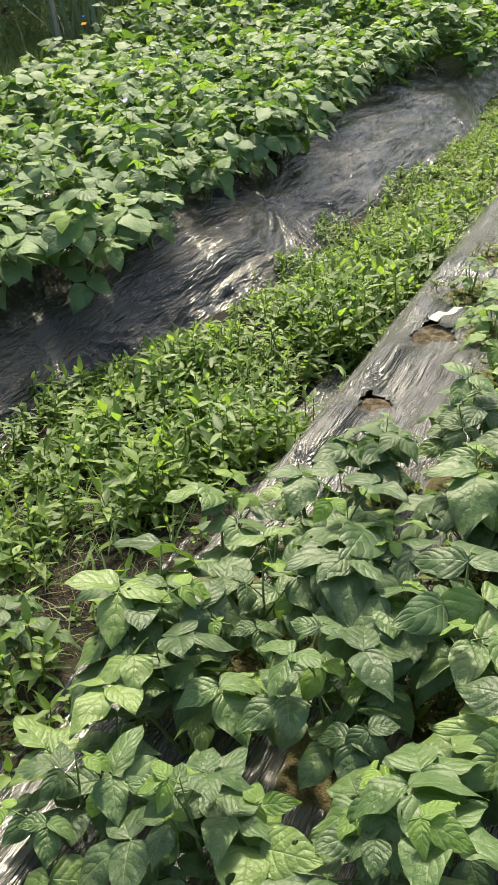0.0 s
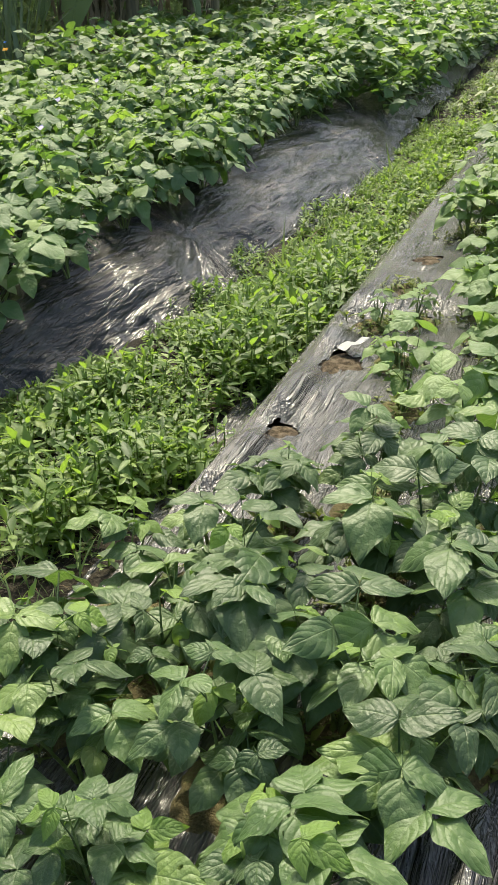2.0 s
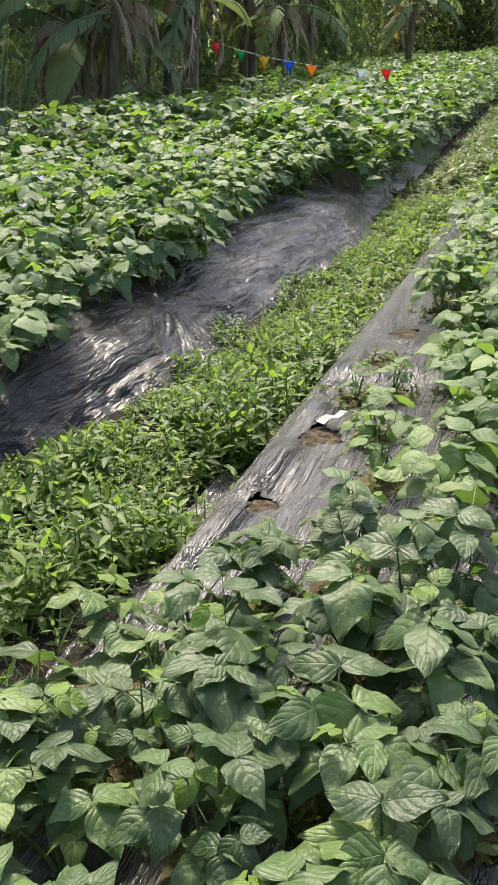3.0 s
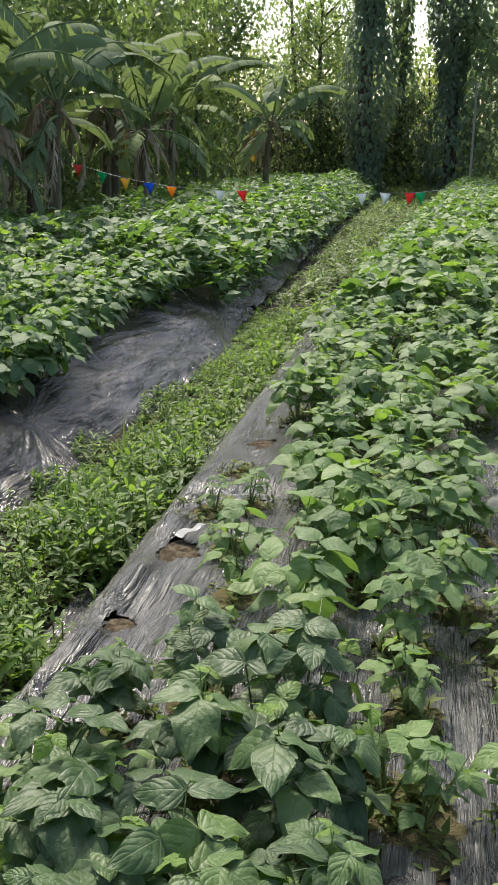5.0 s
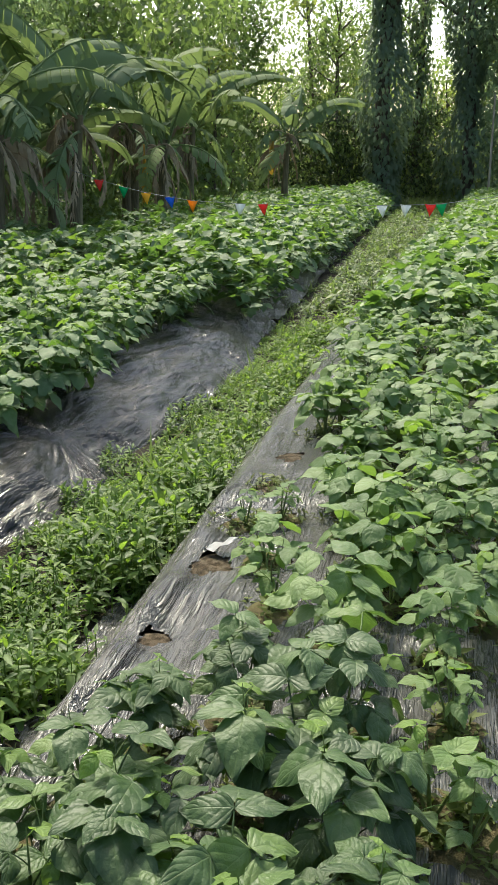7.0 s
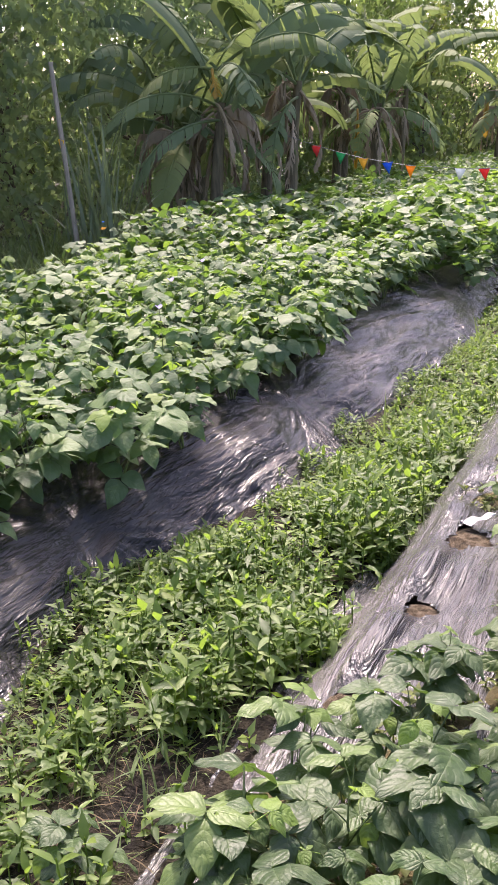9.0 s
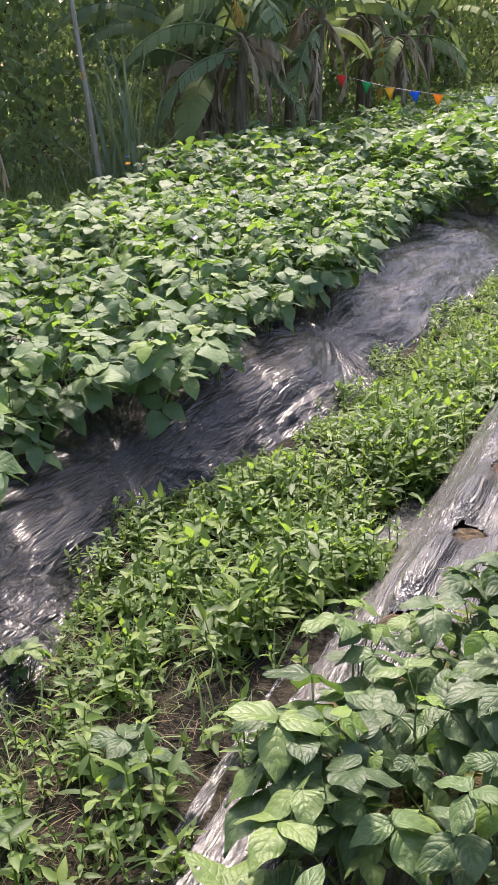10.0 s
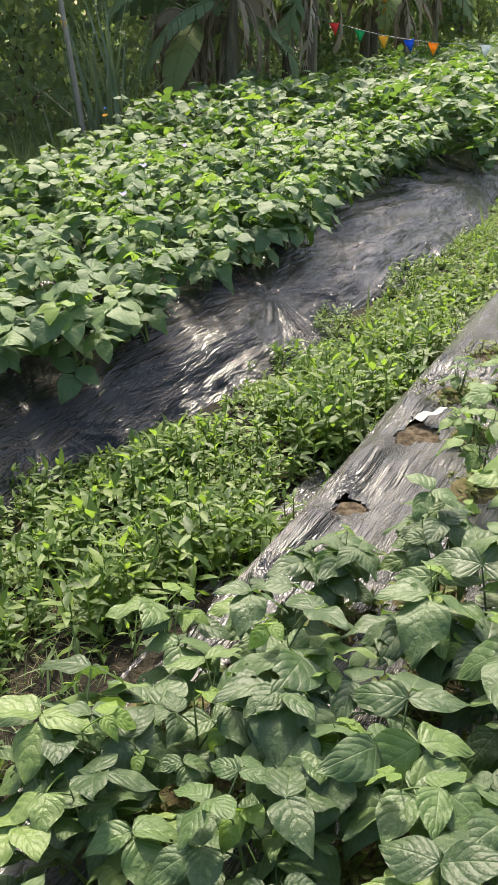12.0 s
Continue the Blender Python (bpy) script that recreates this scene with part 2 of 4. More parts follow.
M_FILM_L = film_material("black_mulch_film", (1.0, 0.10, 1), (20.0, 55.0), 0.09, (0.013, 0.0128, 0.015), 0.008, 0.18, (1.0, 0.075, 1.0), -0.16, 0.14, (14.0, 42.0), 0.40, 0.34)
# Dust amount here also paints part of the film's pale sky reflection.
M_FILM_R = film_material("black_mulch_film_streaked", (1.0, 0.04, 1), (34.0, 95.0), 0.50, (0.034, 0.034, 0.037), 0.012, 0.19, (1.0, 0.028, 1.0), 0.0, 0.03, (26.0, 70.0), 0.95, 0.80)
M_CLIMB = simple_leaf_material("trunk_climber_leaf", [(0.0, (0.085, 0.130, 0.088)), (1.0, (0.130, 0.185, 0.122))], (0.28, 0.38, 0.20), 0.6, 0.4, scale=0.6)
# Vine leaf paled and made more translucent to paint distant haze.
M_VINE_HAZE = simple_leaf_material("hazed_vine_leaf", [(0.0, (0.12, 0.175, 0.10)), (1.0, (0.20, 0.27, 0.15))], (0.42, 0.54, 0.27), 0.5, 0.5, scale=0.6)
M_SILVER = plain_material("silver_film_underside", (0.27, 0.27, 0.275), 0.12, 0.35, 20.0, 0.3)
M_SOIL = ground_material("moist_soil", [(0.25, (0.045, 0.030, 0.020)), (0.55, (0.10, 0.068, 0.042)), (0.8, (0.18, 0.13, 0.085))], 2.5)
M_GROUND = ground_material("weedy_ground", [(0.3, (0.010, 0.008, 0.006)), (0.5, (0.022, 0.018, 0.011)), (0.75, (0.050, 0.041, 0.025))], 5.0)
M_HOLE = ground_material("sandy_hole_soil", [(0.3, (0.03, 0.022, 0.014)), (0.5, (0.12, 0.09, 0.055)), (0.62, (0.22, 0.17, 0.12)), (0.8, (0.07, 0.08, 0.03))], 30.0, 0.95, 0.02)
M_MOUND = ground_material("mossy_mound", [(0.3, (0.05, 0.045, 0.02)), (0.55, (0.11, 0.09, 0.045)), (0.8, (0.10, 0.12, 0.035))], 14.0, 0.95, 0.012)
M_WOOD = plain_material("weathered_bamboo", (0.30, 0.265, 0.21), 0.3, 0.9, 12.0, 0.4, stretch=(6, 6, 0.5))
M_STRING = plain_material("grey_cord", (0.30, 0.30, 0.32), 0.2, 0.6)
M_LILAC = plain_material("bean_flower", (0.55, 0.5, 0.75), 0.15, 0.5, amount=0.3)
FLAG = {k: plain_material("pennant_" + k, c, 0.08, 0.45, 9.0, 0.1, 0.35) for k, c in dict(
    red=(0.75, 0.07, 0.06), green=(0.02, 0.42, 0.16), yellow=(0.80, 0.52, 0.06), blue=(0.02, 0.16, 0.65),
    orange=(0.85, 0.38, 0.03), white=(0.72, 0.75, 0.76)).items()}

# ---- mesh tools ----
rng = np.random.default_rng(7)


def hash2(i, j, s):
    return np.modf(np.abs(np.sin(i * 127.1 + j * 311.7 + s * 74.7) * 43758.5453))[0]


def vnoise(x, y, s=0.0):
    """Smooth value noise, 0 to 1."""
    xi, yi = np.floor(x), np.floor(y)
    fx, fy = x - xi, y - yi
    u, v = fx * fx * (3 - 2 * fx), fy * fy * (3 - 2 * fy)
    a, b = hash2(xi, yi, s), hash2(xi + 1, yi, s)
    c, d = hash2(xi, yi + 1, s), hash2(xi + 1, yi + 1, s)
    return (a * (1 - u) + b * u) * (1 - v) + (c * (1 - u) + d * u) * v


def ridged(x, y, s=0.0):
    """Sharp creases: 1 on the crest, 0 between."""
    return 1 - np.abs(2 * vnoise(x, y, s) - 1)


def cells(x, y, s=0.0):
    """Distance to the nearest of scattered points: creased facets."""
    xi, yi = np.floor(x), np.floor(y)
    best = np.full(x.shape, 9.0)
    for i in (-1, 0, 1):
        for j in (-1, 0, 1):
            cx, cy = xi + i, yi + j
            best = np.minimum(best, np.hypot(cx + hash2(cx, cy, s) - x, cy + hash2(cx, cy, s + 5.3) - y))
    return best


def smooth(a, b, x):
    t = np.clip((x - a) / (b - a), 0, 1)
    return t * t * (3 - 2 * t)


def mesh_of(name, verts, tris, mats, uv=None, slots=None, shade=True):
    """A mesh from arrays of corners and triangles."""
    verts, tris = np.asarray(verts, np.float32), np.asarray(tris, np.int32)
    me = bpy.data.meshes.new(name)
    me.vertices.add(len(verts))
    me.vertices.foreach_set("co", verts.ravel())
    me.loops.add(tris.size)
    me.loops.foreach_set("vertex_index", tris.ravel())
    me.polygons.add(len(tris))
    me.polygons.foreach_set("loop_start", np.arange(0, tris.size, 3, dtype=np.int32))
    me.polygons.foreach_set("loop_total", np.full(len(tris), 3, np.int32))
    for m in (mats if isinstance(mats, (list, tuple)) else [mats]):
        me.materials.append(m)
    if uv is not None:
        layer = me.uv_layers.new(name="UVMap")
        layer.data.foreach_set("uv", np.asarray(uv, np.float32)[tris.ravel()].ravel())
    if slots is not None:
        me.polygons.foreach_set("material_index", np.asarray(slots, np.int32))
    me.polygons.foreach_set("use_smooth", np.full(len(tris), shade))
    me.update(calc_edges=True)
    me.validate()
    return me


def part(name, me, parent, label=""):
    """One mesh object under a thing or under a part."""
    ob = new(name, me)
    ob.parent = parent
    return tagged(ob, label)


def grid_tris(nu, nv):
    """Triangles of a grid of nu x nv corners, u running fastest."""
    i, j = np.meshgrid(np.arange(nu - 1), np.arange(nv - 1))
    a = (j * nu + i).ravel()
    return np.concatenate([np.stack([a, a + 1, a + nu + 1], 1), np.stack([a, a + nu + 1, a + nu], 1)])


def join(pieces):
    """Joins (verts, tris, uv) pieces."""
    vs, ts, us, n = [], [], [], 0
    for v, t, u in pieces:
        vs.append(v), ts.append(t + n), us.append(u)
        n += len(v)
    return np.concatenate(vs), np.concatenate(ts), np.concatenate(us)


def turn(v, rx=0.0, ry=0.0, rz=0.0):
    return v @ np.array(Euler((rx, ry, rz)).to_matrix()).T


def tube(points, radii, sides=5):
    """A tapered tube along points."""
    pts = np.asarray(points, float)
    d = np.gradient(pts, axis=0)
    d /= np.linalg.norm(d, axis=1)[:, None] + 1e-9
    ref = np.array([1.0, 0.13, 0.07])
    a = np.cross(d, ref)
    a /= np.linalg.norm(a, axis=1)[:, None] + 1e-9
    b = np.cross(d, a)
    ang = np.linspace(0, 2 * np.pi, sides + 1)
    ring = a[:, None, :] * np.cos(ang)[None, :, None] + b[:, None, :] * np.sin(ang)[None, :, None]
    v = pts[:, None, :] + ring * np.asarray(radii, float)[:, None, None]
    uv = np.zeros((v.shape[0] * v.shape[1], 2))
    uv[:, 0] = 0.75
    uv[:, 1] = 0.5 / 7.0
    return v.reshape(-1, 3), grid_tris(sides + 1, len(pts)), uv


def blade(length, width, nu=5, nv=7, peak=0.42, tip=1.0, fold=0.25, droop=0.35, wave=0.0, skew=0.0, seed=0):
    """A leaf blade along +y with its face up: broad low down, drawn out to a point."""
    v = np.linspace(0, 1, nv) ** 1.15
    u = np.linspace(-1, 1, nu)
    a, b = 0.66, 0.66 * (1 - peak) / peak
    prof = v ** a * (1 - v) ** b / (peak ** a * (1 - peak) ** b) * (1 - 0.08 * v * tip)
    prof[0], prof[-1] = 0.04, 0.02
    U, W = np.meshgrid(u, prof)
    V = np.repeat(v[:, None], nu, 1)
    half = width / 2
    x = U * W * half * (1 + skew * np.sign(U))
    y = V * length + np.abs(U) * W * half * -0.10
    z = fold * np.abs(x) - droop * length * V ** 1.8
    z = z + wave * width * np.sin(V * 11 + seed * 2.1 + np.sign(U) * 1.3) * np.abs(U) ** 1.5
    z = z + 0.05 * width * np.sin(V * np.pi) * np.cos(U * 2.2)
    uv = np.stack([(U * 0.5 + 0.5).ravel(), V.ravel()], 1)
    return np.stack([x.ravel(), y.ravel(), z.ravel()], 1), grid_tris(nu, nv), uv


def small_leaf(length, width, rows=(0.38,), fold=0.3, droop=0.3):
    """A light leaf for far growth: a pointed blade folded along its rib."""
    v, u = [(0, 0, 0)], [(0.5, 0.0)]
    for s in rows:
        half = width / 2 * math.sin(math.pi * min(1.0, s ** 0.8)) ** 0.8
        z = -droop * length * s ** 1.8
        v += [(-half, length * s * 0.97, z + fold * half), (0, length * s, z), (half, length * s * 0.97, z + fold * half)]
        u += [(0.0, s), (0.5, s), (1.0, s)]
    v.append((0, length, -droop * length))
    u.append((0.5, 1.0))
    t = [(0, 2, 1), (0, 3, 2)]
    for k in range(len(rows) - 1):
        a = 1 + 3 * k
        t += [(a, a + 1, a + 4), (a, a + 4, a + 3), (a + 1, a + 2, a + 5), (a + 1, a + 5, a + 4)]
    a = len(v) - 4
    t += [(a, a + 1, a + 3), (a + 1, a + 2, a + 3)]
    return np.array(v, float), np.array(t), np.array(u)


def scatter(template, pos, azim, pitch, roll, scale):
    """Many copies of a template, as arrays. azim turns about z, pitch lifts the tip, roll leans sideways."""
    tv, tt, tu = template
    n = len(pos)
    ca, sa, cp, sp, cr, sr = np.cos(azim), np.sin(azim), np.cos(pitch), np.sin(pitch), np.cos(roll), np.sin(roll)
    scale = np.broadcast_to(np.asarray(scale, float).reshape(n, -1) if np.ndim(scale) else np.full((n, 1), scale), (n, 3))
    p = tv[None] * scale[:, None, :]
    x, y, z = p[..., 0], p[..., 1], p[..., 2]
    x, z = x * cr[:, None] + z * sr[:, None], -x * sr[:, None] + z * cr[:, None]
    y, z = y * cp[:, None] - z * sp[:, None], y * sp[:, None] + z * cp[:, None]
    x, y = x * ca[:, None] - y * sa[:, None], x * sa[:, None] + y * ca[:, None]
    v = np.stack([x, y, z], -1) + pos[:, None, :]
    t = tt[None] + (np.arange(n) * len(tv))[:, None, None]
    return v.reshape(-1, 3), t.reshape(-1, 3), np.tile(tu, (n, 1))

# ---- ground, beds and film ----
EDGE_Y = np.array([-2, 1.0, 1.7, 2.1, 2.8, 3.3, 3.6, 4.2, 5.0, 5.5, 6.2, 7.8, 8.4, 10, 12, 15, 23, 36])
EDGE_X = np.array([-1.6, -1.6, -1.64, -1.80, -1.86, -1.76, -1.66, -1.5, -1.56, -1.46, -1.43, -1.40, -1.50, -1.58, -1.62, -1.78, -2.05, -2.3])
PINS = [(-1.84, 4.72), (-2.03, 2.87), (-1.72, 9.0), (-1.92, 1.55)]
FAR_END = 36.0


def drift(y):
    """The low bed swings gently aside in the distance."""
    return np.interp(y, [0, 8, 12, 16, 24, 37], [0, 0, 0.12, 0.33, 0.65, 1.05])


def left_drift(y):
    return np.interp(y, [0, 12, 18, 36], [0, 0.04, -0.12, -0.40])


def left_edge(y):
    return np.interp(y, EDGE_Y, EDGE_X)


def left_bed_z(x, y):
    d = left_edge(y) - x
    z = -0.13 + 0.17 * smooth(0.0, 0.30, d) + 0.13 * smooth(0.2, 0.85, d)
    return z - 0.30 * smooth(-3.25, -3.65, x)


def right_bed_z(x, y):
    x = x - drift(y)
    z = -0.14 + 0.26 * smooth(-0.90, -0.58, x) + 0.05 * smooth(-0.6, 0.2, x)
    return z - 0.05 * smooth(0.3, 1.0, x) - 0.26 * smooth(1.12, 1.50, x)


def right2_bed_z(x, y):
    return -0.14 + 0.26 * smooth(1.72, 2.05, x - drift(y))


def ground_z(x, y):
    return -0.15 + 0.05 * (vnoise(x * 1.1, y * 1.1, 3) - 0.5) + 0.02 * (vnoise(x * 5, y * 5, 4) - 0.5) + 0.5 * smooth(60, 300, np.hypot(x, y))


def axis(lo, hi, fine_lo, fine_hi, step):
    far = np.geomspace(0.3, 1.0, 14) ** 3
    return np.concatenate([fine_lo - (fine_lo - lo) * far[::-1], np.arange(fine_lo, fine_hi, step), fine_hi + (hi - fine_hi) * far])


def sheet(name, X, Y, Z, mat, keep=None):
    tris = grid_tris(X.shape[1], X.shape[0])
    if keep is not None:
        tris = tris[keep.ravel()[tris].all(1)]
    return mesh_of(name, np.stack([X.ravel(), Y.ravel(), Z.ravel()], 1), tris, mat)


X, Y = np.meshgrid(axis(-500, 500, -9, 4, 0.16), axis(-500, 600, -2, 40, 0.22))
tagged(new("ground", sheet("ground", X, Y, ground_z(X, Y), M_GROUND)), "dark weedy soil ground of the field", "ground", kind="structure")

for bed_name, xs, f, top in (("garden_bed_1", (-0.93, 1.52), right_bed_z, FAR_END), ("garden_bed_2", (-3.7, -1.4), left_bed_z, FAR_END),
                             ("garden_bed_3", (1.65, 3.7), right2_bed_z, FAR_END)):
    X, Y = np.meshgrid(np.linspace(*xs, 40), np.linspace(-5, top, 200))
    X = X + (left_drift(Y) if f is left_bed_z else drift(Y))
    Z = f(X, Y) - 0.018 + 0.012 * (vnoise(X * 9, Y * 9, 8) - 0.5)
    if f is left_bed_z:
        Z = Z - 0.10 * smooth(0.06, -0.06, left_edge(Y) - X)
    tagged(new(bed_name, sheet(bed_name, X, Y, Z, M_SOIL)), "raised planting bed of brown soil under mulch film", "garden bed", kind="structure")

# Planting holes with nothing in them, on the open side of the near bed: x, y, half width, half length.
BARE_HOLES = [(-0.60, 1.88, 0.034, 0.045), (-0.53, 2.42, 0.045, 0.05), (-0.50, 3.00, 0.075, 0.10), (-0.46, 3.42, 0.11, 0.035),
              (-0.47, 3.88, 0.055, 0.085), (-0.44, 4.34, 0.06, 0.07), (0.44, 1.5, 0.015, 0.10), (0.60, 3.55, 0.04, 0.05)]

# Plants of the near bed: x, y, height, leaves, size of a leaf, kind.
NEAR = [(-0.48, 0.74, 0.30, 10, 0.85), (-0.52, 1.12, 0.36, 14, 1.0), (-0.50, 0.40, 0.24, 7, 0.75), (-0.24, 0.72, 0.34, 16, 0.92), (-0.16, 1.02, 0.34, 16, 0.95),
        (-0.24, 1.38, 0.40, 18, 1.15), (-0.06, 1.66, 0.38, 17, 1.1), (-0.34, 1.84, 0.33, 13, 0.95), (-0.02, 1.22, 0.36, 17, 1.1), (0.13, 1.00, 0.33, 11, 0.95),
        (0.36, 0.60, 0.26, 8, 0.8), (-0.18, 0.38, 0.30, 14, 0.9), (0.14, 1.50, 0.36, 15, 1.05), (0.10, 1.92, 0.38, 15, 1.0), (-0.16, 2.02, 0.36, 13, 0.9),
        (-0.20, 2.62, 0.34, 7, 0.85), (0.16, 2.70, 0.36, 15, 0.95), (0.33, 2.32, 0.30, 10, 0.8), (0.32, 1.68, 0.28, 7, 0.7), (0.68, 2.14, 0.32, 13, 0.85),
        (0.63, 1.72, 0.28, 9, 0.8), (0.62, 1.30, 0.28, 10, 0.85), (0.70, 2.70, 0.32, 12, 0.8), (0.76, 3.14, 0.30, 12, 0.8), (0.14, 3.12, 0.36, 15, 0.9),
        (0.28, 3.50, 0.36, 15, 0.9), (-0.06, 3.56, 0.34, 11, 0.85), (0.36, 2.96, 0.34, 12, 0.85), (0.74, 3.62, 0.32, 12, 0.8), (0.46, 3.90, 0.34, 12, 0.85),
        (0.66, 0.90, 0.28, 10, 0.85), (0.38, 0.60, 0.26, 8, 0.8), (0.95, 2.40, 0.28, 10, 0.75), (0.98, 3.30, 0.28, 10, 0.75), (0.98, 1.70, 0.28, 9, 0.75),
        (-0.42, 0.98, 0.32, 11, 0.85), (-0.38, 1.24, 0.34, 12, 0.9), (-0.56, 1.42, 0.34, 8, 0.9), (-0.43, 1.62, 0.33, 9, 0.85), 
        (-0.55, 0.10, 0.26, 9, 0.9), (-0.20, 0.05, 0.26, 10, 0.9),
        (0.03, 0.76, 0.33, 15, 0.95), (0.02, 0.46, 0.30, 14, 0.92), (0.03, 2.36, 0.34, 12, 0.9), (0.47, 2.62, 0.32, 11, 0.85),
        (0.52, 3.20, 0.32, 11, 0.85), (0.04, 2.92, 0.34, 12, 0.9), (0.46, 3.52, 0.34, 12, 0.9), (-0.02, 3.30, 0.34, 12, 0.88), (0.60, 2.40, 0.28, 8, 0.75),
        (0.30, 3.24, 0.36, 13, 0.9), (0.24, 3.84, 0.36, 13, 0.9), (-0.10, 3.88, 0.34, 11, 0.85), (0.90, 2.96, 0.28, 9, 0.75), (0.92, 3.70, 0.30, 11, 0.8),
        (-0.46, 3.40, 0.17, 4, 0.55), (-0.30, 3.02, 0.24, 6, 0.62), (-0.33, 3.46, 0.22, 5, 0.6), (0.36, 2.00, 0.26, 7, 0.62), (0.40, 1.62, 0.24, 6, 0.6),
        (0.22, 1.24, 0.34, 13, 0.95)]
plan = random.Random(5)
y = 3.95
while y < 7.6:
    for x in (-0.30, -0.02, 0.26, 0.52, 0.80, 1.06):
        if x == 1.06 and y < 5.0:
            continue
        if not (x == 0.52 and y < 4.6) and not (x == -0.30 and y < 4.5):
            NEAR.append((x + plan.uniform(-0.07, 0.07), y + plan.uniform(-0.1, 0.1), plan.uniform(0.32, 0.42), plan.randint(11, 15), plan.uniform(0.85, 1.0)))
    y += 0.34


PLANT_HOLES = [(p[0], p[1], 0.075, 0.095) for p in NEAR if 1.0 < p[1] < 4.6]


def hole_mask(X, Y):
    """True where the film is whole."""
    keep = np.ones(X.shape, bool)
    for i, (hx, hy, a, b) in enumerate(BARE_HOLES + PLANT_HOLES):
        dx, dy = (X - hx) / a, (Y - hy) / b
        ang = np.arctan2(dy, dx)
        r = 0.86 + 0.20 * np.sin(ang * 3 + i) + 0.15 * np.sin(ang * 5 + 2 * i) + 0.10 * np.sin(ang * 11 + 3 * i)
        keep &= dx * dx + dy * dy > r * r
    return keep


def hold_down(X, Y):
    """1 on free film, near 0 where it lies on the soil round a hole."""
    flat = np.ones(X.shape)
    for hx, hy, w, l in BARE_HOLES + PLANT_HOLES:
        flat -= 0.97 * np.exp(-(((X - hx) / (w * 2.2)) ** 2 + ((Y - hy) / (l * 2.2)) ** 2) ** 1.6)
    return np.clip(flat, 0.02, 1)


def streaks(X, Y):
    """Taut film: folds that run the length of the bed, drawn in towards the holes."""
    pull = X * 0.0
    for hx, hy, w, l in BARE_HOLES:
        pull += 0.75 * (hx - X) * np.exp(-((X - hx) / 0.17) ** 2 - ((Y - hy) / 0.36) ** 2)
    wob = X - pull + 0.06 * (vnoise(X * 2.2, Y * 0.9, 11) - 0.5) + 0.012 * (vnoise(X * 5, Y * 3, 12) - 0.5)
    patch = smooth(0.2, 0.65, vnoise(X * 2.3, Y * 0.9, 17))
    z = 0.045 * cells(wob * 7, Y * 0.22, 13) * (0.4 + patch) + 0.036 * cells(wob * 15, Y * 0.30, 14) * (0.45 + patch)
    z = z + 0.021 * cells(wob * 35, Y * 0.5, 15) * (0.4 + patch)
    side = smooth(-0.60, -0.72, X - drift(Y))
    z = z * (1 - 0.65 * side) + side * (0.010 * cells(X * 22 + Y * 6, Y * 14, 18) - 0.007 * cells(X * 40, Y * 24, 19) + 0.012)
    return z + 0.010 * cells(X * 5 + Y * 1.5, Y * 3.5 - X * 3, 16) - 0.035


def crumple(X, Y, pins):
    """Slack film: long sharp creases down the bed, drawn into fans where the film is pinned."""
    wx = X + 0.10 * (vnoise(X * 2.1, Y * 1.6, 21) - 0.5) + 0.025 * (vnoise(X * 6, Y * 5, 28) - 0.5)
    wy = Y + 0.10 * (vnoise(X * 1.9, Y * 1.9, 22) - 0.5)
    skew, run = 0.98 * wx - 0.20 * wy, 0.98 * wy + 0.20 * wx
    z = 0.045 * cells(skew * 3.0, run * 0.55, 23) - 0.040 * cells(skew * 8, run * 0.9, 24)
    z = z - 0.026 * cells(skew * 19, run * 1.3, 25) + 0.010 * cells(skew * 40, run * 3, 33) + 0.014
    z = z + 0.03 * (vnoise(X * 2.0, Y * 1.5, 26) - 0.5)
    for i, (px, py) in enumerate(pins):
        dx, dy = X - px, Y - py
        r, ang = np.hypot(dx, dy * 0.8), np.arctan2(dy * 0.8, dx)
        ang = ang + 0.22 * (vnoise(X * 4, Y * 4, 30 + i) - 0.5)
        lap, tilt_r = ang * 1.6, r * 1.2
        fan = 0.42 * cells(lap * 3.4, tilt_r, 40 + i) - 0.30 * cells(lap * 8, tilt_r * 1.6, 50 + i) - 0.20 * cells(lap * 19, tilt_r * 2.5, 60 + i)
        near = np.exp(-(r / 0.50) ** 4)
        z = z * (1 - 0.9 * near) + near * (0.20 * (fan + 0.15) * np.minimum(r, 0.32) + 0.015 * np.minimum(r, 0.3) - 0.03 * np.exp(-(r / 0.06) ** 2))
    z = np.maximum(z, -0.012)
    return z


def film(name, X, Y, Z, mat, label, keep=None):
    me = sheet(name, X, Y, Z, mat, keep)
    return tagged(new(name, me), label, "mulch film", group="sheets of mulch film")


X, Y = np.meshgrid(np.arange(-0.93, 1.515, 0.009), np.concatenate([np.arange(-5.0, 0.2, 0.06), np.arange(0.2, 4.6, 0.014), np.arange(4.6, 9.0, 0.03)]))
X = X + drift(Y)
Z = right_bed_z(X, Y) + 0.004 + (streaks(X, Y) + 0.02 * vnoise(X * 3, Y * 1.5, 5) * smooth(-0.93, -0.6, X)) * hold_down(X, Y)
NEAR_FILM = film("mulch_film", X, Y, Z, M_FILM_R, "streaked black plastic mulch film over raised bed, torn at planting holes", hole_mask(X, Y))
X, Y = np.meshgrid(np.arange(-0.93, 1.515, 0.03), np.arange(8.98, FAR_END, 0.10))
X = X + drift(Y)
film("mulch_film", X, Y, right_bed_z(X, Y) + 0.004 + streaks(X, Y), M_FILM_R, "black plastic mulch film under the far bean rows")

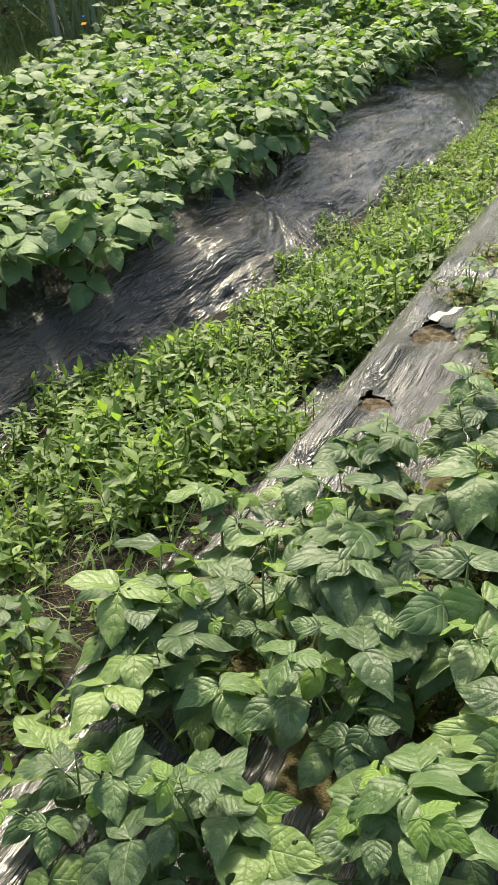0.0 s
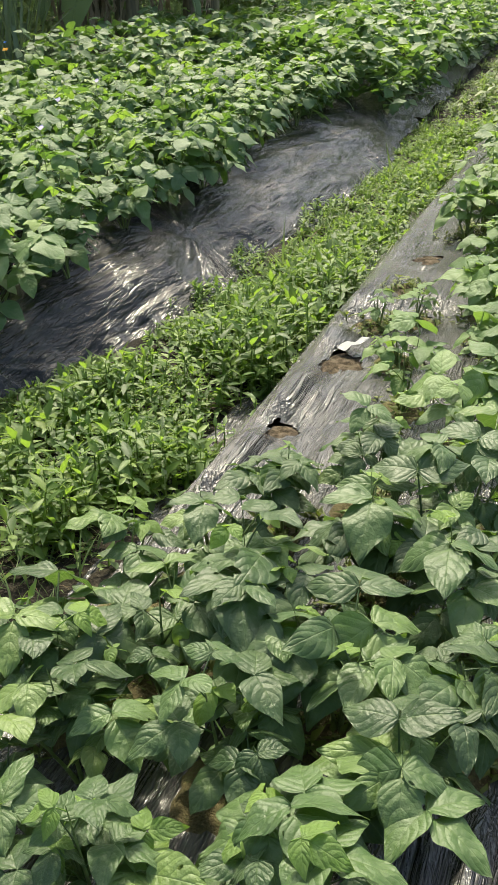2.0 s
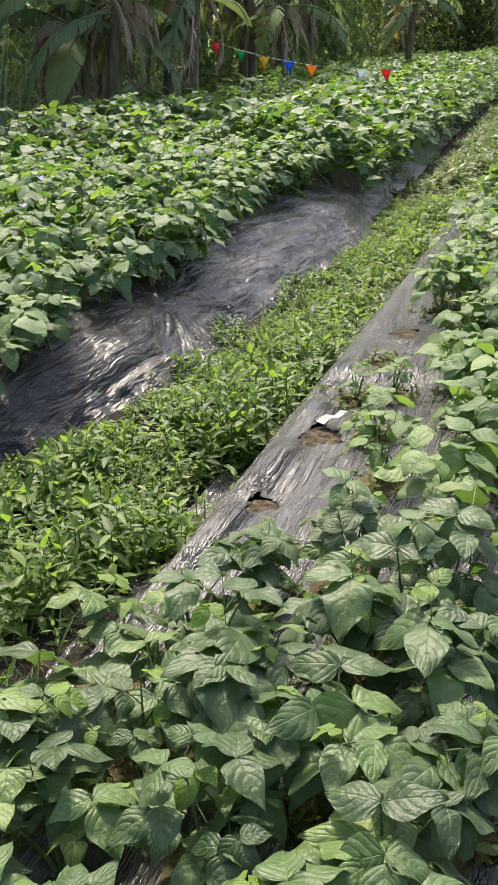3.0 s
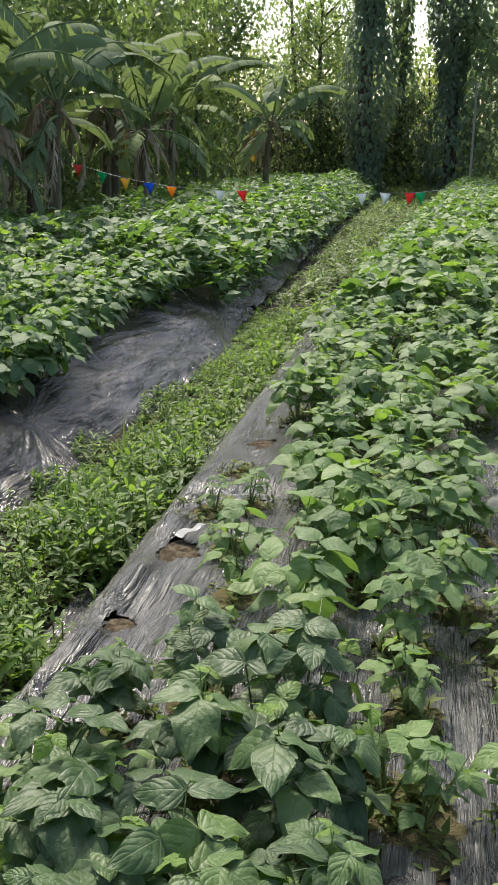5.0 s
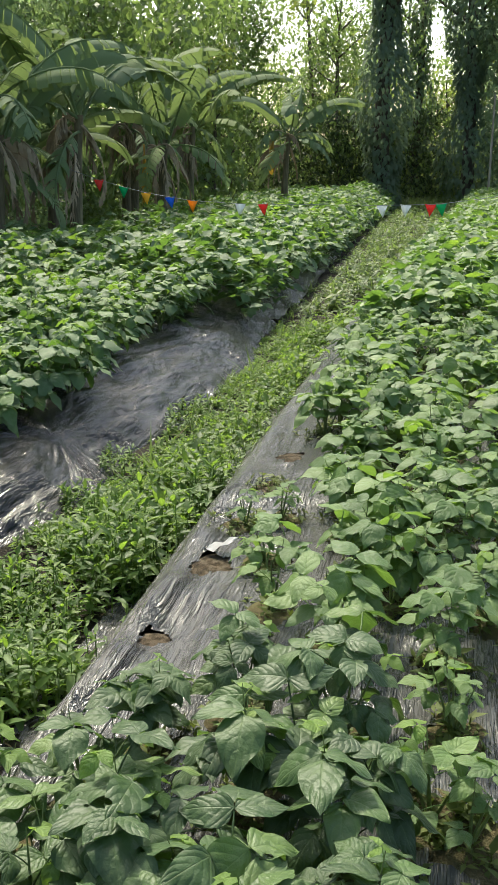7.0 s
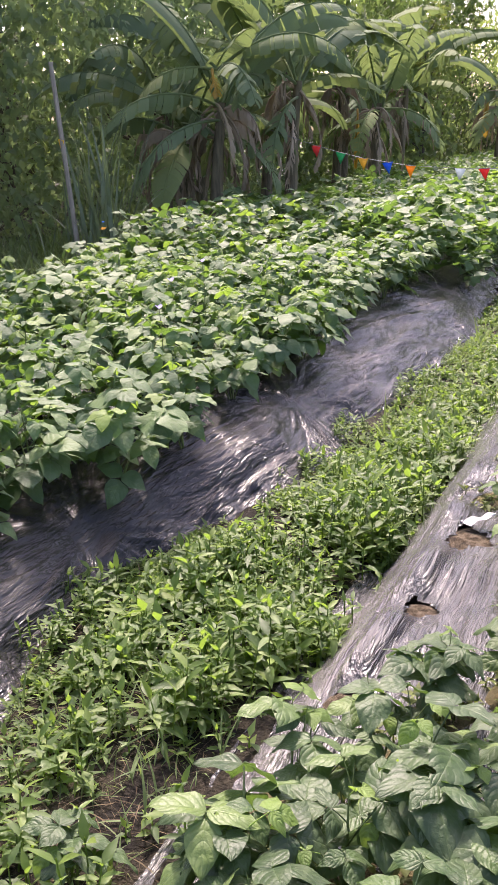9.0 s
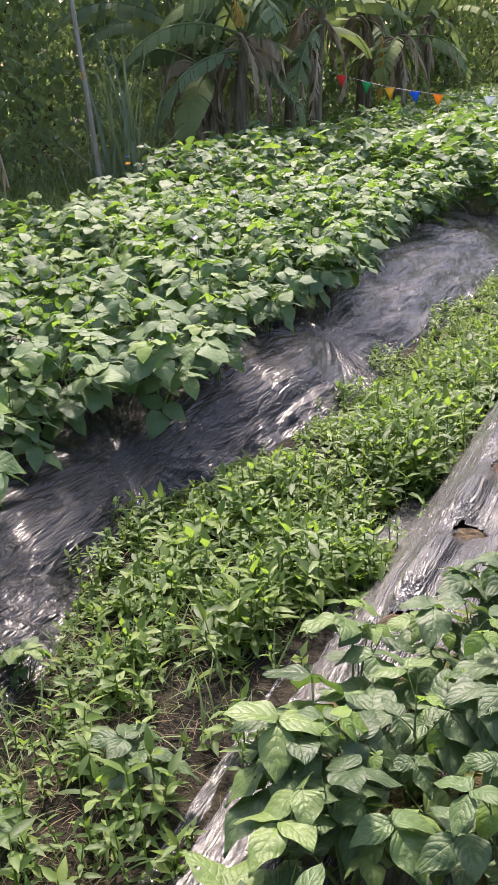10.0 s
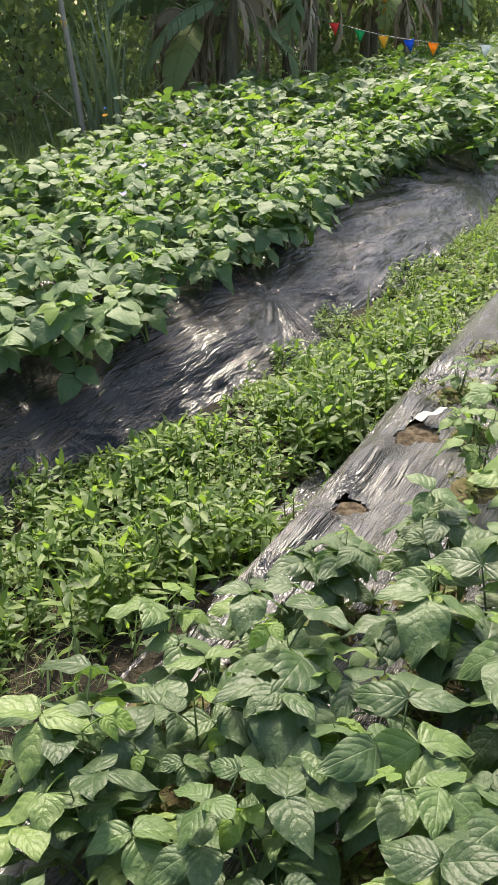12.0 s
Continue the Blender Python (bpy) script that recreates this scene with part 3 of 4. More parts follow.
D, Y = np.meshgrid(np.concatenate([np.arange(0, 0.95, 0.0075), np.arange(0.95, 1.9, 0.06)]), np.concatenate([np.arange(-5.0, 1.0, 0.05), np.arange(1.0, 5.2, 0.009), np.arange(5.2, 10.0, 0.02)]))
ragged = 0.05 * (vnoise(Y * 6, Y * 0, 41) - 0.5) + 0.03 * (vnoise(Y * 17, Y * 0, 42) - 0.5)
X = left_edge(Y) + 0.03 + ragged - D
Z = left_bed_z(X, Y) + 0.012 + crumple(X, Y, PINS) * smooth(-0.05, 0.2, D + 0.1) - 0.05 * smooth(0.12, 0.0, D)
film("mulch_film", X, Y, Z, M_FILM_L, "slack crumpled black plastic film gathered in folds at the bed's edge")
D, Y = np.meshgrid(np.arange(0, 1.9, 0.03), np.arange(9.97, FAR_END, 0.05))
X = left_edge(Y) + 0.03 - D
film("mulch_film", X, Y, left_bed_z(X, Y) + 0.012 + crumple(X, Y, []), M_FILM_L, "crumpled black plastic film along the far part of the bed")
X, Y = np.meshgrid(np.arange(1.70, 3.7, 0.025), np.concatenate([np.arange(-5.0, 14.0, 0.07), np.arange(14.0, FAR_END, 0.2)]))
X = X + drift(Y)
film("mulch_film", X, Y, right2_bed_z(X, Y) + 0.004 + streaks(X + 4, Y) + 0.5 * crumple(X, Y, []), M_FILM_R, "wrinkled black plastic film on the neighbouring bed")

# Sandy soil and moss in the open holes, and the pale torn flaps beside them.
for hx, hy, a, b in BARE_HOLES[:6] + PLANT_HOLES:
    n, grains = 18, random.Random(int(hx * 1000 + hy * 77))
    v = [(0, 0, 0.003)]
    for q, z in ((0.3, 0.003), (0.6, 0.002), (0.85, 0.000), (1.1, -0.003), (1.5, -0.02)):
        for k in np.linspace(0, 2 * np.pi, n, endpoint=False):
            v.append((a * q * math.cos(k), b * q * math.sin(k), z + grains.uniform(-0.004, 0.006)))
    t = [(0, 1 + i, 1 + (i + 1) % n) for i in range(n)]
    for ring in range(4):
        for i in range(n):
            p, q = 1 + ring * n + i, 1 + ring * n + (i + 1) % n
            t += [(p, p + n, q + n), (p, q + n, q)]
    bare = (hx, hy, a, b) in BARE_HOLES
    ob = new("soil_patch", mesh_of("soil_patch", v, t, M_HOLE if bare else M_MOUND))
    ob.location = (hx, hy, float(right_bed_z(hx, hy)) + (0.0 if bare else 0.004))
    tagged(ob, "sandy brown soil showing through an empty planting hole" if bare else "mossy mound of soil round a bean stem", "soil", group="empty planting holes" if bare else "planted holes")


def flap(x, y, length, width, azim, lift, label):
    v, t, u = blade(length, width, 5, 6, 0.5, 0.2, 0.15, -0.25, 0.12, 0.2, int(x * 50))
    v = turn(v, lift, 0, azim)
    ob = part("flap", mesh_of("flap", v, t, M_SILVER), NEAR_FILM, label)
    ob.location = (x, y, float(right_bed_z(x, y)) + 0.022)


flap(-0.55, 3.10, 0.13, 0.075, -1.45, 0.12, "silvery torn flap of mulch film folded back")
flap(0.60, 3.48, 0.11, 0.08, -0.9, 0.8, "pale torn flap of mulch film standing up")
flap(0.54, 3.02, 0.08, 0.04, 0.5, 0.6, "pale torn scrap of mulch film")
flap(-0.40, 1.44, 0.10, 0.06, -1.2, 0.4, "pale torn flap of mulch film")
flap(-0.44, 3.46, 0.16, 0.06, -1.6, 0.1, "silvery torn flap of mulch film")

# ---- bean plants ----


def bean_leaf(name, seed, mat, petiole, size=1.0, fine=(5, 8)):
    """One leaf: a stalk with three pointed leaflets."""
    r = random.Random(seed)
    rise = radians(r.uniform(38, 68))
    reach, up = petiole * math.cos(rise), petiole * math.sin(rise)
    pieces = []
    if fine:
        s = np.linspace(0, 1, 4)
        pieces.append(tube(np.stack([0 * s, reach * s, up * s ** 0.85], 1), np.linspace(0.0026, 0.0018, 4), 3))
    for k in (-1, 0, 1):
        length = r.uniform(0.098, 0.125) * size * (1.06 if k == 0 else 0.92)
        width = length * r.uniform(0.62, 0.84)
        if fine:
            b, t, u = blade(length, width, *fine, r.uniform(0.34, 0.42), r.uniform(1.1, 1.6), r.uniform(0.0, 0.32), r.uniform(0.05, 0.40), r.uniform(0.03, 0.10), 0.18 * k, seed + k)
        else:
            b, t, u = small_leaf(length, width, (0.3, 0.62), r.uniform(0.05, 0.35), r.uniform(0.05, 0.3))
        b = turn(b, 0, r.uniform(-0.42, 0.42) + 0.15 * k, 0)
        b = turn(b, radians(r.uniform(-28, 14)), 0, 0)
        b = turn(b, 0, 0, radians(-k * r.uniform(62, 95) + r.uniform(-10, 10)))
        b = b + np.array([0, reach + (0.022 * size if k == 0 else 0.004), up + 0.003])
        pieces.append((b, t, u))
    v, t, u = join(pieces)
    return (v, t, u) if mat is None else mesh_of(name, v, t, mat, u)


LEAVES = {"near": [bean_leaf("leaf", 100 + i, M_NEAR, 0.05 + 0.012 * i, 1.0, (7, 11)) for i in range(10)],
          "mid": [bean_leaf("leaf", 100 + i, M_MID, 0.05 + 0.012 * i, 1.0, (3, 7)) for i in range(10)],
          "tall": [bean_leaf("leaf", 200 + i, M_TALL, 0.06 + 0.012 * i, 1.0, (3, 6)) for i in range(10)],
          "young": [bean_leaf("leaf", 300 + i, M_YOUNG, 0.03 + 0.008 * i, 0.75, (3, 6)) for i in range(6)]}


def bean_plant(seed, height, count, size, kind, label, group):
    """A bush of beans: a stem with side shoots, and leaves on stalks all round it."""
    r = random.Random(seed)
    root = new("bean_plant")
    root.empty_display_size = 0.05
    shoots, tubes = [], []
    for k in range(4):
        a = r.uniform(0, 6.28)
        out = 0.02 if k == 0 else r.uniform(0.05, 0.14) * (height / 0.36)
        h = height * (0.80 if k == 0 else r.uniform(0.5, 0.78))
        s = np.linspace(0, 1, 5)
        pts = np.stack([math.cos(a) * out * s ** 1.2, math.sin(a) * out * s ** 1.2, -0.02 + (h + 0.02) * s], 1)
        shoots.append((pts, a))
        tubes.append(tube(pts, np.linspace(0.0055, 0.0008, 5), 5))
    v, t, u = join(tubes)
    part("stem", mesh_of("stem", v, t, M_STEM), root, "hairy green branching stem")
    for i in range(count):
        pts, a = shoots[i % 4]
        f = (0.2 if kind == "tall" else 0.30) + (0.8 if kind == "tall" else 0.70) * (i + r.random()) / count
        q = min(3.999, f * 4)
        p = pts[int(q)] * (1 - q % 1) + pts[int(q) + 1] * (q % 1)
        young = f > 0.86 and r.random() < 0.6
        bank = LEAVES["young" if young else kind]
        me = bank[r.randrange(len(bank))] if young else bank[min(9, max(0, int((1.05 - f) * 9 + r.uniform(-2, 3))))]
        leaf = part("leaf", me, root, "pale yellow-green young leaf" if young else "")
        azim = i * 2.4 + r.uniform(-0.5, 0.5)
        leaf.location = p
        droop = r.uniform(-0.65, 0.12) if kind == "tall" and not young else r.uniform(-0.55, 0.15)
        leaf.rotation_euler = (droop, r.uniform(-0.3, 0.3), azim)
        k = size * (r.uniform(0.75, 1.12) if kind == "tall" else r.uniform(0.58, 1.12))
        k *= 0.74 if young and kind != "tall" else 1.0
        leaf.scale = (k, k, k)
    return tagged(root, label, "bean plant", group)


def plant_out(spots, variants, label, group, kind):
    """Plants each spot (x, y, z, height, leaves, size), building a few kinds and copying those."""
    built = {}
    for i, (x, y, z, h, n, size) in enumerate(spots):
        key = (i % variants, round(n / 4), round(size * 5))
        m = pose(x, y, z, plan.uniform(-6, 6), plan.uniform(-6, 6), plan.uniform(0, 360))
        if key in built:
            copy_thing(built[key][0], m @ Matrix.Scale(h / built[key][1], 4))
        else:
            ob = bean_plant(1000 + len(built) * 17 + len(spots), h, n, size, kind, label, group)
            ob.matrix_basis = m
            built[key] = (ob, h)


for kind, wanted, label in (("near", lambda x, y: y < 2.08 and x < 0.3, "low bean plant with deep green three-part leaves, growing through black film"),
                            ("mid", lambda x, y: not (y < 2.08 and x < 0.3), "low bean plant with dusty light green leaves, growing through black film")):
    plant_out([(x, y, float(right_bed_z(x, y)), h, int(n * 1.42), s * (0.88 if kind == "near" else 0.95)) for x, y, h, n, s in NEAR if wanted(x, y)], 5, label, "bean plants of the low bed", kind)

strays = [(-1.05, 1.30, 0.20, 8, 0.75), (-1.30, 1.02, 0.20, 7, 0.75), (-0.98, 0.72, 0.22, 8, 0.8), (-1.62, 1.62, 0.16, 6, 0.7)]
plant_out([(x, y, float(ground_z(np.array(x), np.array(y))), h, n, s) for x, y, h, n, s in strays], 3,
          "small stray bean plant growing among the path weeds", "stray bean plants", "near")


def field_edge(y):
    """Where the crop ends on the side of the banana plants."""
    return np.interp(y, [0, 4.5, 6.4, 8.1, 9.5, 13.6, 18, 36], [-4.8, -5.0, -5.25, -5.5, -5.7, -5.75, -5.75, -6.3])


tall = []
y = 1.1
while y < 9.2:
    front = min(0.0, float(left_edge(y)) + 1.70) - 0.08 * float(smooth(5.2, 6.2, y))
    for x in (-2.06 + 1.4 * front, -2.40 + 0.7 * front, -2.76, -3.12):
        px, py = x + plan.uniform(-0.07, 0.07), y + plan.uniform(-0.1, 0.1)
        tall.append((px, py, float(left_bed_z(px, py)), plan.uniform(0.46, 0.60), plan.randint(29, 33), plan.uniform(0.86, 1.0)))
    y += 0.36
y = 2.6
while y < 9.2:
    for x in (-3.98, -4.36, -4.75, -5.12, -5.46):
        px, py = x + plan.uniform(-0.08, 0.08), y + plan.uniform(-0.1, 0.1)
        if px > field_edge(py):
            tall.append((px, py, -0.02, plan.uniform(0.58, 0.76), plan.randint(26, 30), plan.uniform(0.86, 1.04)))
    y += 0.40
plant_out(tall, 6, "tall bushy bean plant with dense deep green leaves", "bean plants of the tall beds", "tall")

# The farther rows, too many to count.
FAR_LEAF = [bean_leaf("", 400 + i, None, 0.02, 1.0, ()) for i in range(4)]


def far_rows(name, x_range, y_range, density, base, height, mats, label, inside=None, aside=None):
    pieces, slots = [], []
    area = (x_range[1] - x_range[0]) * (y_range[1] - y_range[0])
    for k, tpl in enumerate(FAR_LEAF):
        n = int(area * density / 4)
        x, y = rng.uniform(*x_range, n), rng.uniform(*y_range, n)
        if inside is not None:
            ok = inside(x, y)
            x, y = x[ok], y[ok]
        n = len(x)
        mid, half = (x_range[0] + x_range[1]) / 2, (x_range[1] - x_range[0]) / 2
        dome = 1 - 0.35 * np.abs((x - mid) / half) ** 3
        bush = 0.78 + 0.4 * (vnoise(x * 3.1, y * 3.1, 51) - 0.3)
        depth = 1 - 0.75 * rng.random(n) ** 1.7
        x = x if aside is None else x + aside(y)
        z = base(x, y) + height * dome * bush * depth
        p = np.stack([x, y, z], 1)
        v, t, u = scatter(tpl, p, rng.uniform(0, 6.28, n), rng.normal(-0.12, 0.36, n), rng.normal(0, 0.3, n), rng.uniform(0.85, 1.3, n))
        pieces.append((v, t, u))
        fresh = (rng.random(n) < 0.12) & (depth > 0.8)
        slots.append(np.repeat(fresh.astype(int), len(tpl[1])))
    v, t, u = join(pieces)
    tagged(new(name, mesh_of(name, v, t, mats, u, np.concatenate(slots))), label, "bean rows", kind="stuff")


far_rows("bean_rows", (-0.50, 1.26), (7.4, 18.0), 170, right_bed_z, 0.44, [M_NEAR_FAR, M_YOUNG_FAR], "low green bean rows running down the bed", None, drift)
far_rows("bean_rows", (-0.55, 1.25), (18.0, FAR_END), 85, right_bed_z, 0.46, [M_NEAR_FAR, M_YOUNG_FAR], "low green bean rows at the far end of the bed", None, drift)
far_rows("bean_rows", (-3.45, -1.72), (9.0, 20.0), 200, left_bed_z, 0.68, [M_TALL_FAR, M_YOUNG_FAR], "dense tall bean rows, deep green", None, left_drift)
far_rows("bean_rows", (-3.5, -1.70), (20.0, FAR_END), 95, left_bed_z, 0.70, [M_TALL_FAR, M_YOUNG_FAR], "dense tall bean rows at the far end", None, left_drift)
far_rows("bean_rows", (-6.3, -3.75), (8.8, FAR_END), 105, lambda x, y: 0 * x - 0.02, 0.78, [M_TALL_FAR, M_YOUNG_FAR], "dense tall bean rows beside the banana plants",
         lambda x, y: x > field_edge(y))

# ---- weeds of the path ----
WEED_LEAF = small_leaf(1.0, 0.33, (0.3, 0.62), 0.35, 0.25)
WEED_LEAF_FAR = small_leaf(1.0, 0.44, (0.4,), 0.35, 0.25)
GRASS_LEAF = blade(1.0, 0.06, 2, 5, 0.3, 1.0, 0.4, 0.45)
STALK = tube([(0, 0, 0), (0, 0.5, 0), (0, 1, 0)], [0.5, 0.45, 0.3], 3)


def weeds(name, x, y, height, leaf, nodes, mat, label, base=ground_z, size=0.30, category="weeds"):
    """Upright weeds: a stalk each, with pairs of narrow leaves up it."""
    n = len(x)
    if base is ground_z:
        reach = np.where(y > 4.5, 0.62, 0.42)
        height = height * (0.25 + 0.75 * smooth(0.05, reach, x - left_edge(y)))
    root = np.stack([x, y, base(x, y) - 0.01], 1)
    lean_a, lean = rng.uniform(0, 6.28, n), rng.uniform(0, 0.5, n) ** 1.5
    axis_v = np.stack([np.cos(lean_a) * np.sin(lean), np.sin(lean_a) * np.sin(lean), np.cos(lean)], 1)
    pieces = []
    first = rng.uniform(0, 6.28, n)
    big = 0.6 + 0.6 * rng.random(n) ** 1.5
    for k in range(nodes):
        f = (k + 0.7 + rng.uniform(-0.2, 0.2, n)) / nodes
        p = root + axis_v * (height * f)[:, None]
        for side in (0, np.pi):
            az = first + k * 1.65 + side + rng.normal(0, 0.25, n)
            ln = big * (0.030 + size * height * (1 - 0.55 * np.abs(f - 0.6))) * rng.uniform(0.7, 1.2, n)
            pitch = rng.normal(0.10, 0.32, n) + 0.75 * f ** 4
            pieces.append(scatter(leaf, p, az, pitch, rng.normal(0, 0.25, n), ln))
    az = lean_a - np.pi / 2
    pieces.append(scatter(STALK, root, az, np.pi / 2 - lean, np.zeros(n), np.stack([0.006 + 0 * height, height, 0.006 + 0 * height], 1)))
    v, t, u = join(pieces)
    return tagged(new(name, mesh_of(name, v, t, mat, u)), label, category, kind="stuff")


def path_points(n, lo, hi, left=0.12, right=-0.80, bare=True, sparse=0.16):
    y = rng.uniform(lo, hi, n)
    a = left_edge(y) - left + np.where(y < 5, 0.42, 0.2) * (vnoise(y * 2.2, y * 0, 61) - 0.45)
    x = a + (right + drift(y) - a) * rng.random(n)
    keep = rng.random(n) < -0.25 + 1.7 * vnoise(x * 3.6, y * 3.6, 62)
    if bare:
        keep &= (rng.random(n) < sparse) | (y > 1.6 + 0.5 * (-1.1 - x) + 0.5 * vnoise(x * 5, y * 5, 65)) | ((x > -0.92) & (y > 1.5))
    return x[keep], y[keep]


x, y = path_points(2900, 0.1, 4.5)
weeds("weeds", x, y, rng.uniform(0.07, 0.22, len(x)) * (0.5 + 0.9 * vnoise(x * 3, y * 3, 63)), WEED_LEAF, 5, M_WEED, "leafy green weeds filling the path between the beds", size=0.28)
x, y = path_points(2000, 4.5, 10.0, 0.0)
weeds("weeds", x, y, rng.uniform(0.07, 0.20, len(x)), WEED_LEAF_FAR, 5, M_WEED, "leafy green weeds along the path")
x, y = path_points(3600, 10.0, FAR_END, 0.0, -0.78)
weeds("weeds", x, y, rng.uniform(0.10, 0.24, len(x)), WEED_LEAF_FAR, 4, M_GRASS, "green weeds at the far end of the path", size=0.5)
x, y = path_points(3400, 0.1, 9.0, 0.1, sparse=0.3)
weeds("low_weeds", x, y, rng.uniform(0.02, 0.07, len(x)), WEED_LEAF_FAR, 3, M_WEED, "small creeping weeds on the path soil", size=0.5)


y = rng.uniform(1.6, 9.5, 2600)
x = left_edge(y) + 0.02 + 0.42 * rng.random(2600) ** 1.2
keep = rng.random(2600) < -0.1 + 1.5 * vnoise(x * 4, y * 4, 64)
x, y = x[keep], y[keep]
weeds("low_weeds", x, y, rng.uniform(0.05, 0.16, len(x)), WEED_LEAF_FAR, 4, M_WEED, "small green weeds along the edge of the film", size=0.4)


y = rng.uniform(1.3, 6.5, 320)
x = left_edge(y) + rng.uniform(-0.07, 0.10, 320)
keep = vnoise(y * 3.1, y * 0, 66) > 0.45
x, y = x[keep], y[keep]
weeds("weeds", x, y, rng.uniform(0.04, 0.11, len(x)), WEED_LEAF, 4, M_WEED, "leafy weeds creeping over the edge of the film", left_bed_z, 0.34)


def tufts(name, x, y, z, length, mat, label, per=7, category="grass", width=1.0, up=1.1):
    n = len(x)
    pieces = []
    for k in range(per):
        p = np.stack([x + rng.normal(0, 0.02, n), y + rng.normal(0, 0.02, n), z], 1)
        ln = length * rng.uniform(0.5, 1.15, n)
        pieces.append(scatter(GRASS_LEAF, p, rng.uniform(0, 6.28, n), rng.normal(up, 0.3, n), rng.normal(0, 0.4, n), np.stack([ln * width, ln, ln], 1)))
    v, t, u = join(pieces)
    return tagged(new(name, mesh_of(name, v, t, mat, u)), label, category, kind="stuff")


x, y = path_points(420, 3.0, FAR_END, 0.0, bare=False)
tufts("grass", x, y, ground_z(x, y), rng.uniform(0.12, 0.26, len(x)), M_GRASS, "grass tufts among the path weeds")
x, y = path_points(700, 0.1, 8.0, 0.0, bare=False)
tufts("dry_straw", x, y, ground_z(x, y) + 0.01, rng.uniform(0.05, 0.14, len(x)), M_LITTER, "dry brown straw and dead stalks on the soil", 3, "straw", 0.8, 0.1)

x, y = rng.uniform(-1.7, -0.95, 420), rng.uniform(0.6, 2.1, 420)
tufts("dry_straw", x, y, ground_z(x, y) + 0.01, rng.uniform(0.05, 0.14, 420), M_LITTER, "thin dead stems and straw on dark soil", 2, "straw", 0.4, 0.3)
x, y = rng.uniform(-1.7, -0.95, 240), rng.uniform(0.6, 2.1, 240)
tufts("grass", x, y, ground_z(x, y), rng.uniform(0.05, 0.16, 240), M_GRASS, "thin grass blades on dark soil", 4, width=0.9, up=0.9)

# Fine weeds and moss round the stems in the planting holes.
spots = [(p[0], p[1]) for p in NEAR if p[1] > 1.1] + [(h[0], h[1]) for h in BARE_HOLES[4:5]]
hx, hy = np.repeat(np.array(spots), 34, 0).T
hx, hy = hx + rng.normal(0, 0.05, len(hx)), hy + rng.normal(0, 0.065, len(hy))
weeds("hole_weeds", hx, hy, rng.uniform(0.012, 0.045, len(hx)), WEED_LEAF_FAR, 3, M_MOSS, "fine mossy weeds in the planting holes", right_bed_z, 0.35)
x, y = rng.uniform(1.46, 1.85, 900), rng.uniform(1.5, 22, 900)
x = x + drift(y)
weeds("weeds", x, y, rng.uniform(0.06, 0.2, 900), WEED_LEAF_FAR, 4, M_WEED, "weeds in the furrow beside the bed", size=0.4)
x, y = rng.uniform(1.9, 3.5, 500), 3 + 18 * rng.random(500)
x = x + drift(y)
keep = vnoise(x * 1.3, y * 0.9, 71) > 0.55
x, y = x[keep], y[keep]
weeds("weeds", x, y, rng.uniform(0.1, 0.3, len(x)), WEED_LEAF_FAR, 5, M_WEED, "scattered weeds on the neighbouring bed", right2_bed_z, size=0.4)

# ---- trees, banana plants and bank behind the field ----
TREE_LEAF = small_leaf(1.0, 0.6, (0.42,), 0.3, 0.35)


def tree(x, y, height, radius, crown, leaves, size, mat, label, low=0.3, lean=0.0):
    """A tree: tapered trunk with limbs, and a crown of separate leaves gathered in clumps."""
    r = random.Random(int(x * 31 + y * 7))
    g = np.random.default_rng(abs(int(x * 311 + y * 73)))
    root = new("tree")
    s = np.linspace(0, 1, 9)
    pts = np.stack([lean * height * s + 0.10 * np.sin(s * 5 + x), 0.08 * np.cos(s * 4 + y), -0.3 + (height * 0.9 + 0.3) * s], 1)
    tubes = [tube(pts, radius * (1 - 0.75 * s), 9)]
    ends = []
    for k in range(11):
        f = r.uniform(low, 0.95)
        base = pts[0] + np.array([np.interp(f, s, pts[:, i]) - pts[0, i] for i in range(3)])
        a, ln = r.uniform(0, 6.28), crown * r.uniform(0.55, 1.05) * (1.1 - 0.4 * f)
        q = np.linspace(0, 1, 5)
        limb = base + np.stack([math.cos(a) * ln * q, math.sin(a) * ln * q, ln * (0.55 * q + 0.15 * q * q)], 1)
        tubes.append(tube(limb, radius * 0.35 * (1 - 0.8 * q), 5))
        ends += [limb[2], limb[3], limb[4]]
    v, t, u = join(tubes)
    part("trunk", mesh_of("trunk", v, t, M_BARK), root, "brown bark trunk with limbs")
    ends = np.array(ends)
    leaves, size = int(leaves * 0.72), size * 1.18
    pick = g.integers(0, len(ends), leaves)
    blob = g.normal(0, 1, (leaves, 3))
    blob /= np.linalg.norm(blob, axis=1)[:, None] + 1e-6
    p = ends[pick] + blob * (crown * 0.36 * g.random(leaves) ** 0.5)[:, None] * np.array([1, 1, 0.75])
    p = p[p[:, 2] > 0.15]
    n = len(p)
    v, t, u = scatter(TREE_LEAF, p, g.uniform(0, 6.28, n), g.normal(-0.35, 0.45, n), g.normal(0, 0.5, n), size * g.uniform(0.6, 1.3, n))
    part("crown", mesh_of("crown", v, t, mat, u), root, "loose crown of small green leaves")
    root.location = (x, y, -0.12)
    return tagged(root, label, "tree", "trees behind the field")


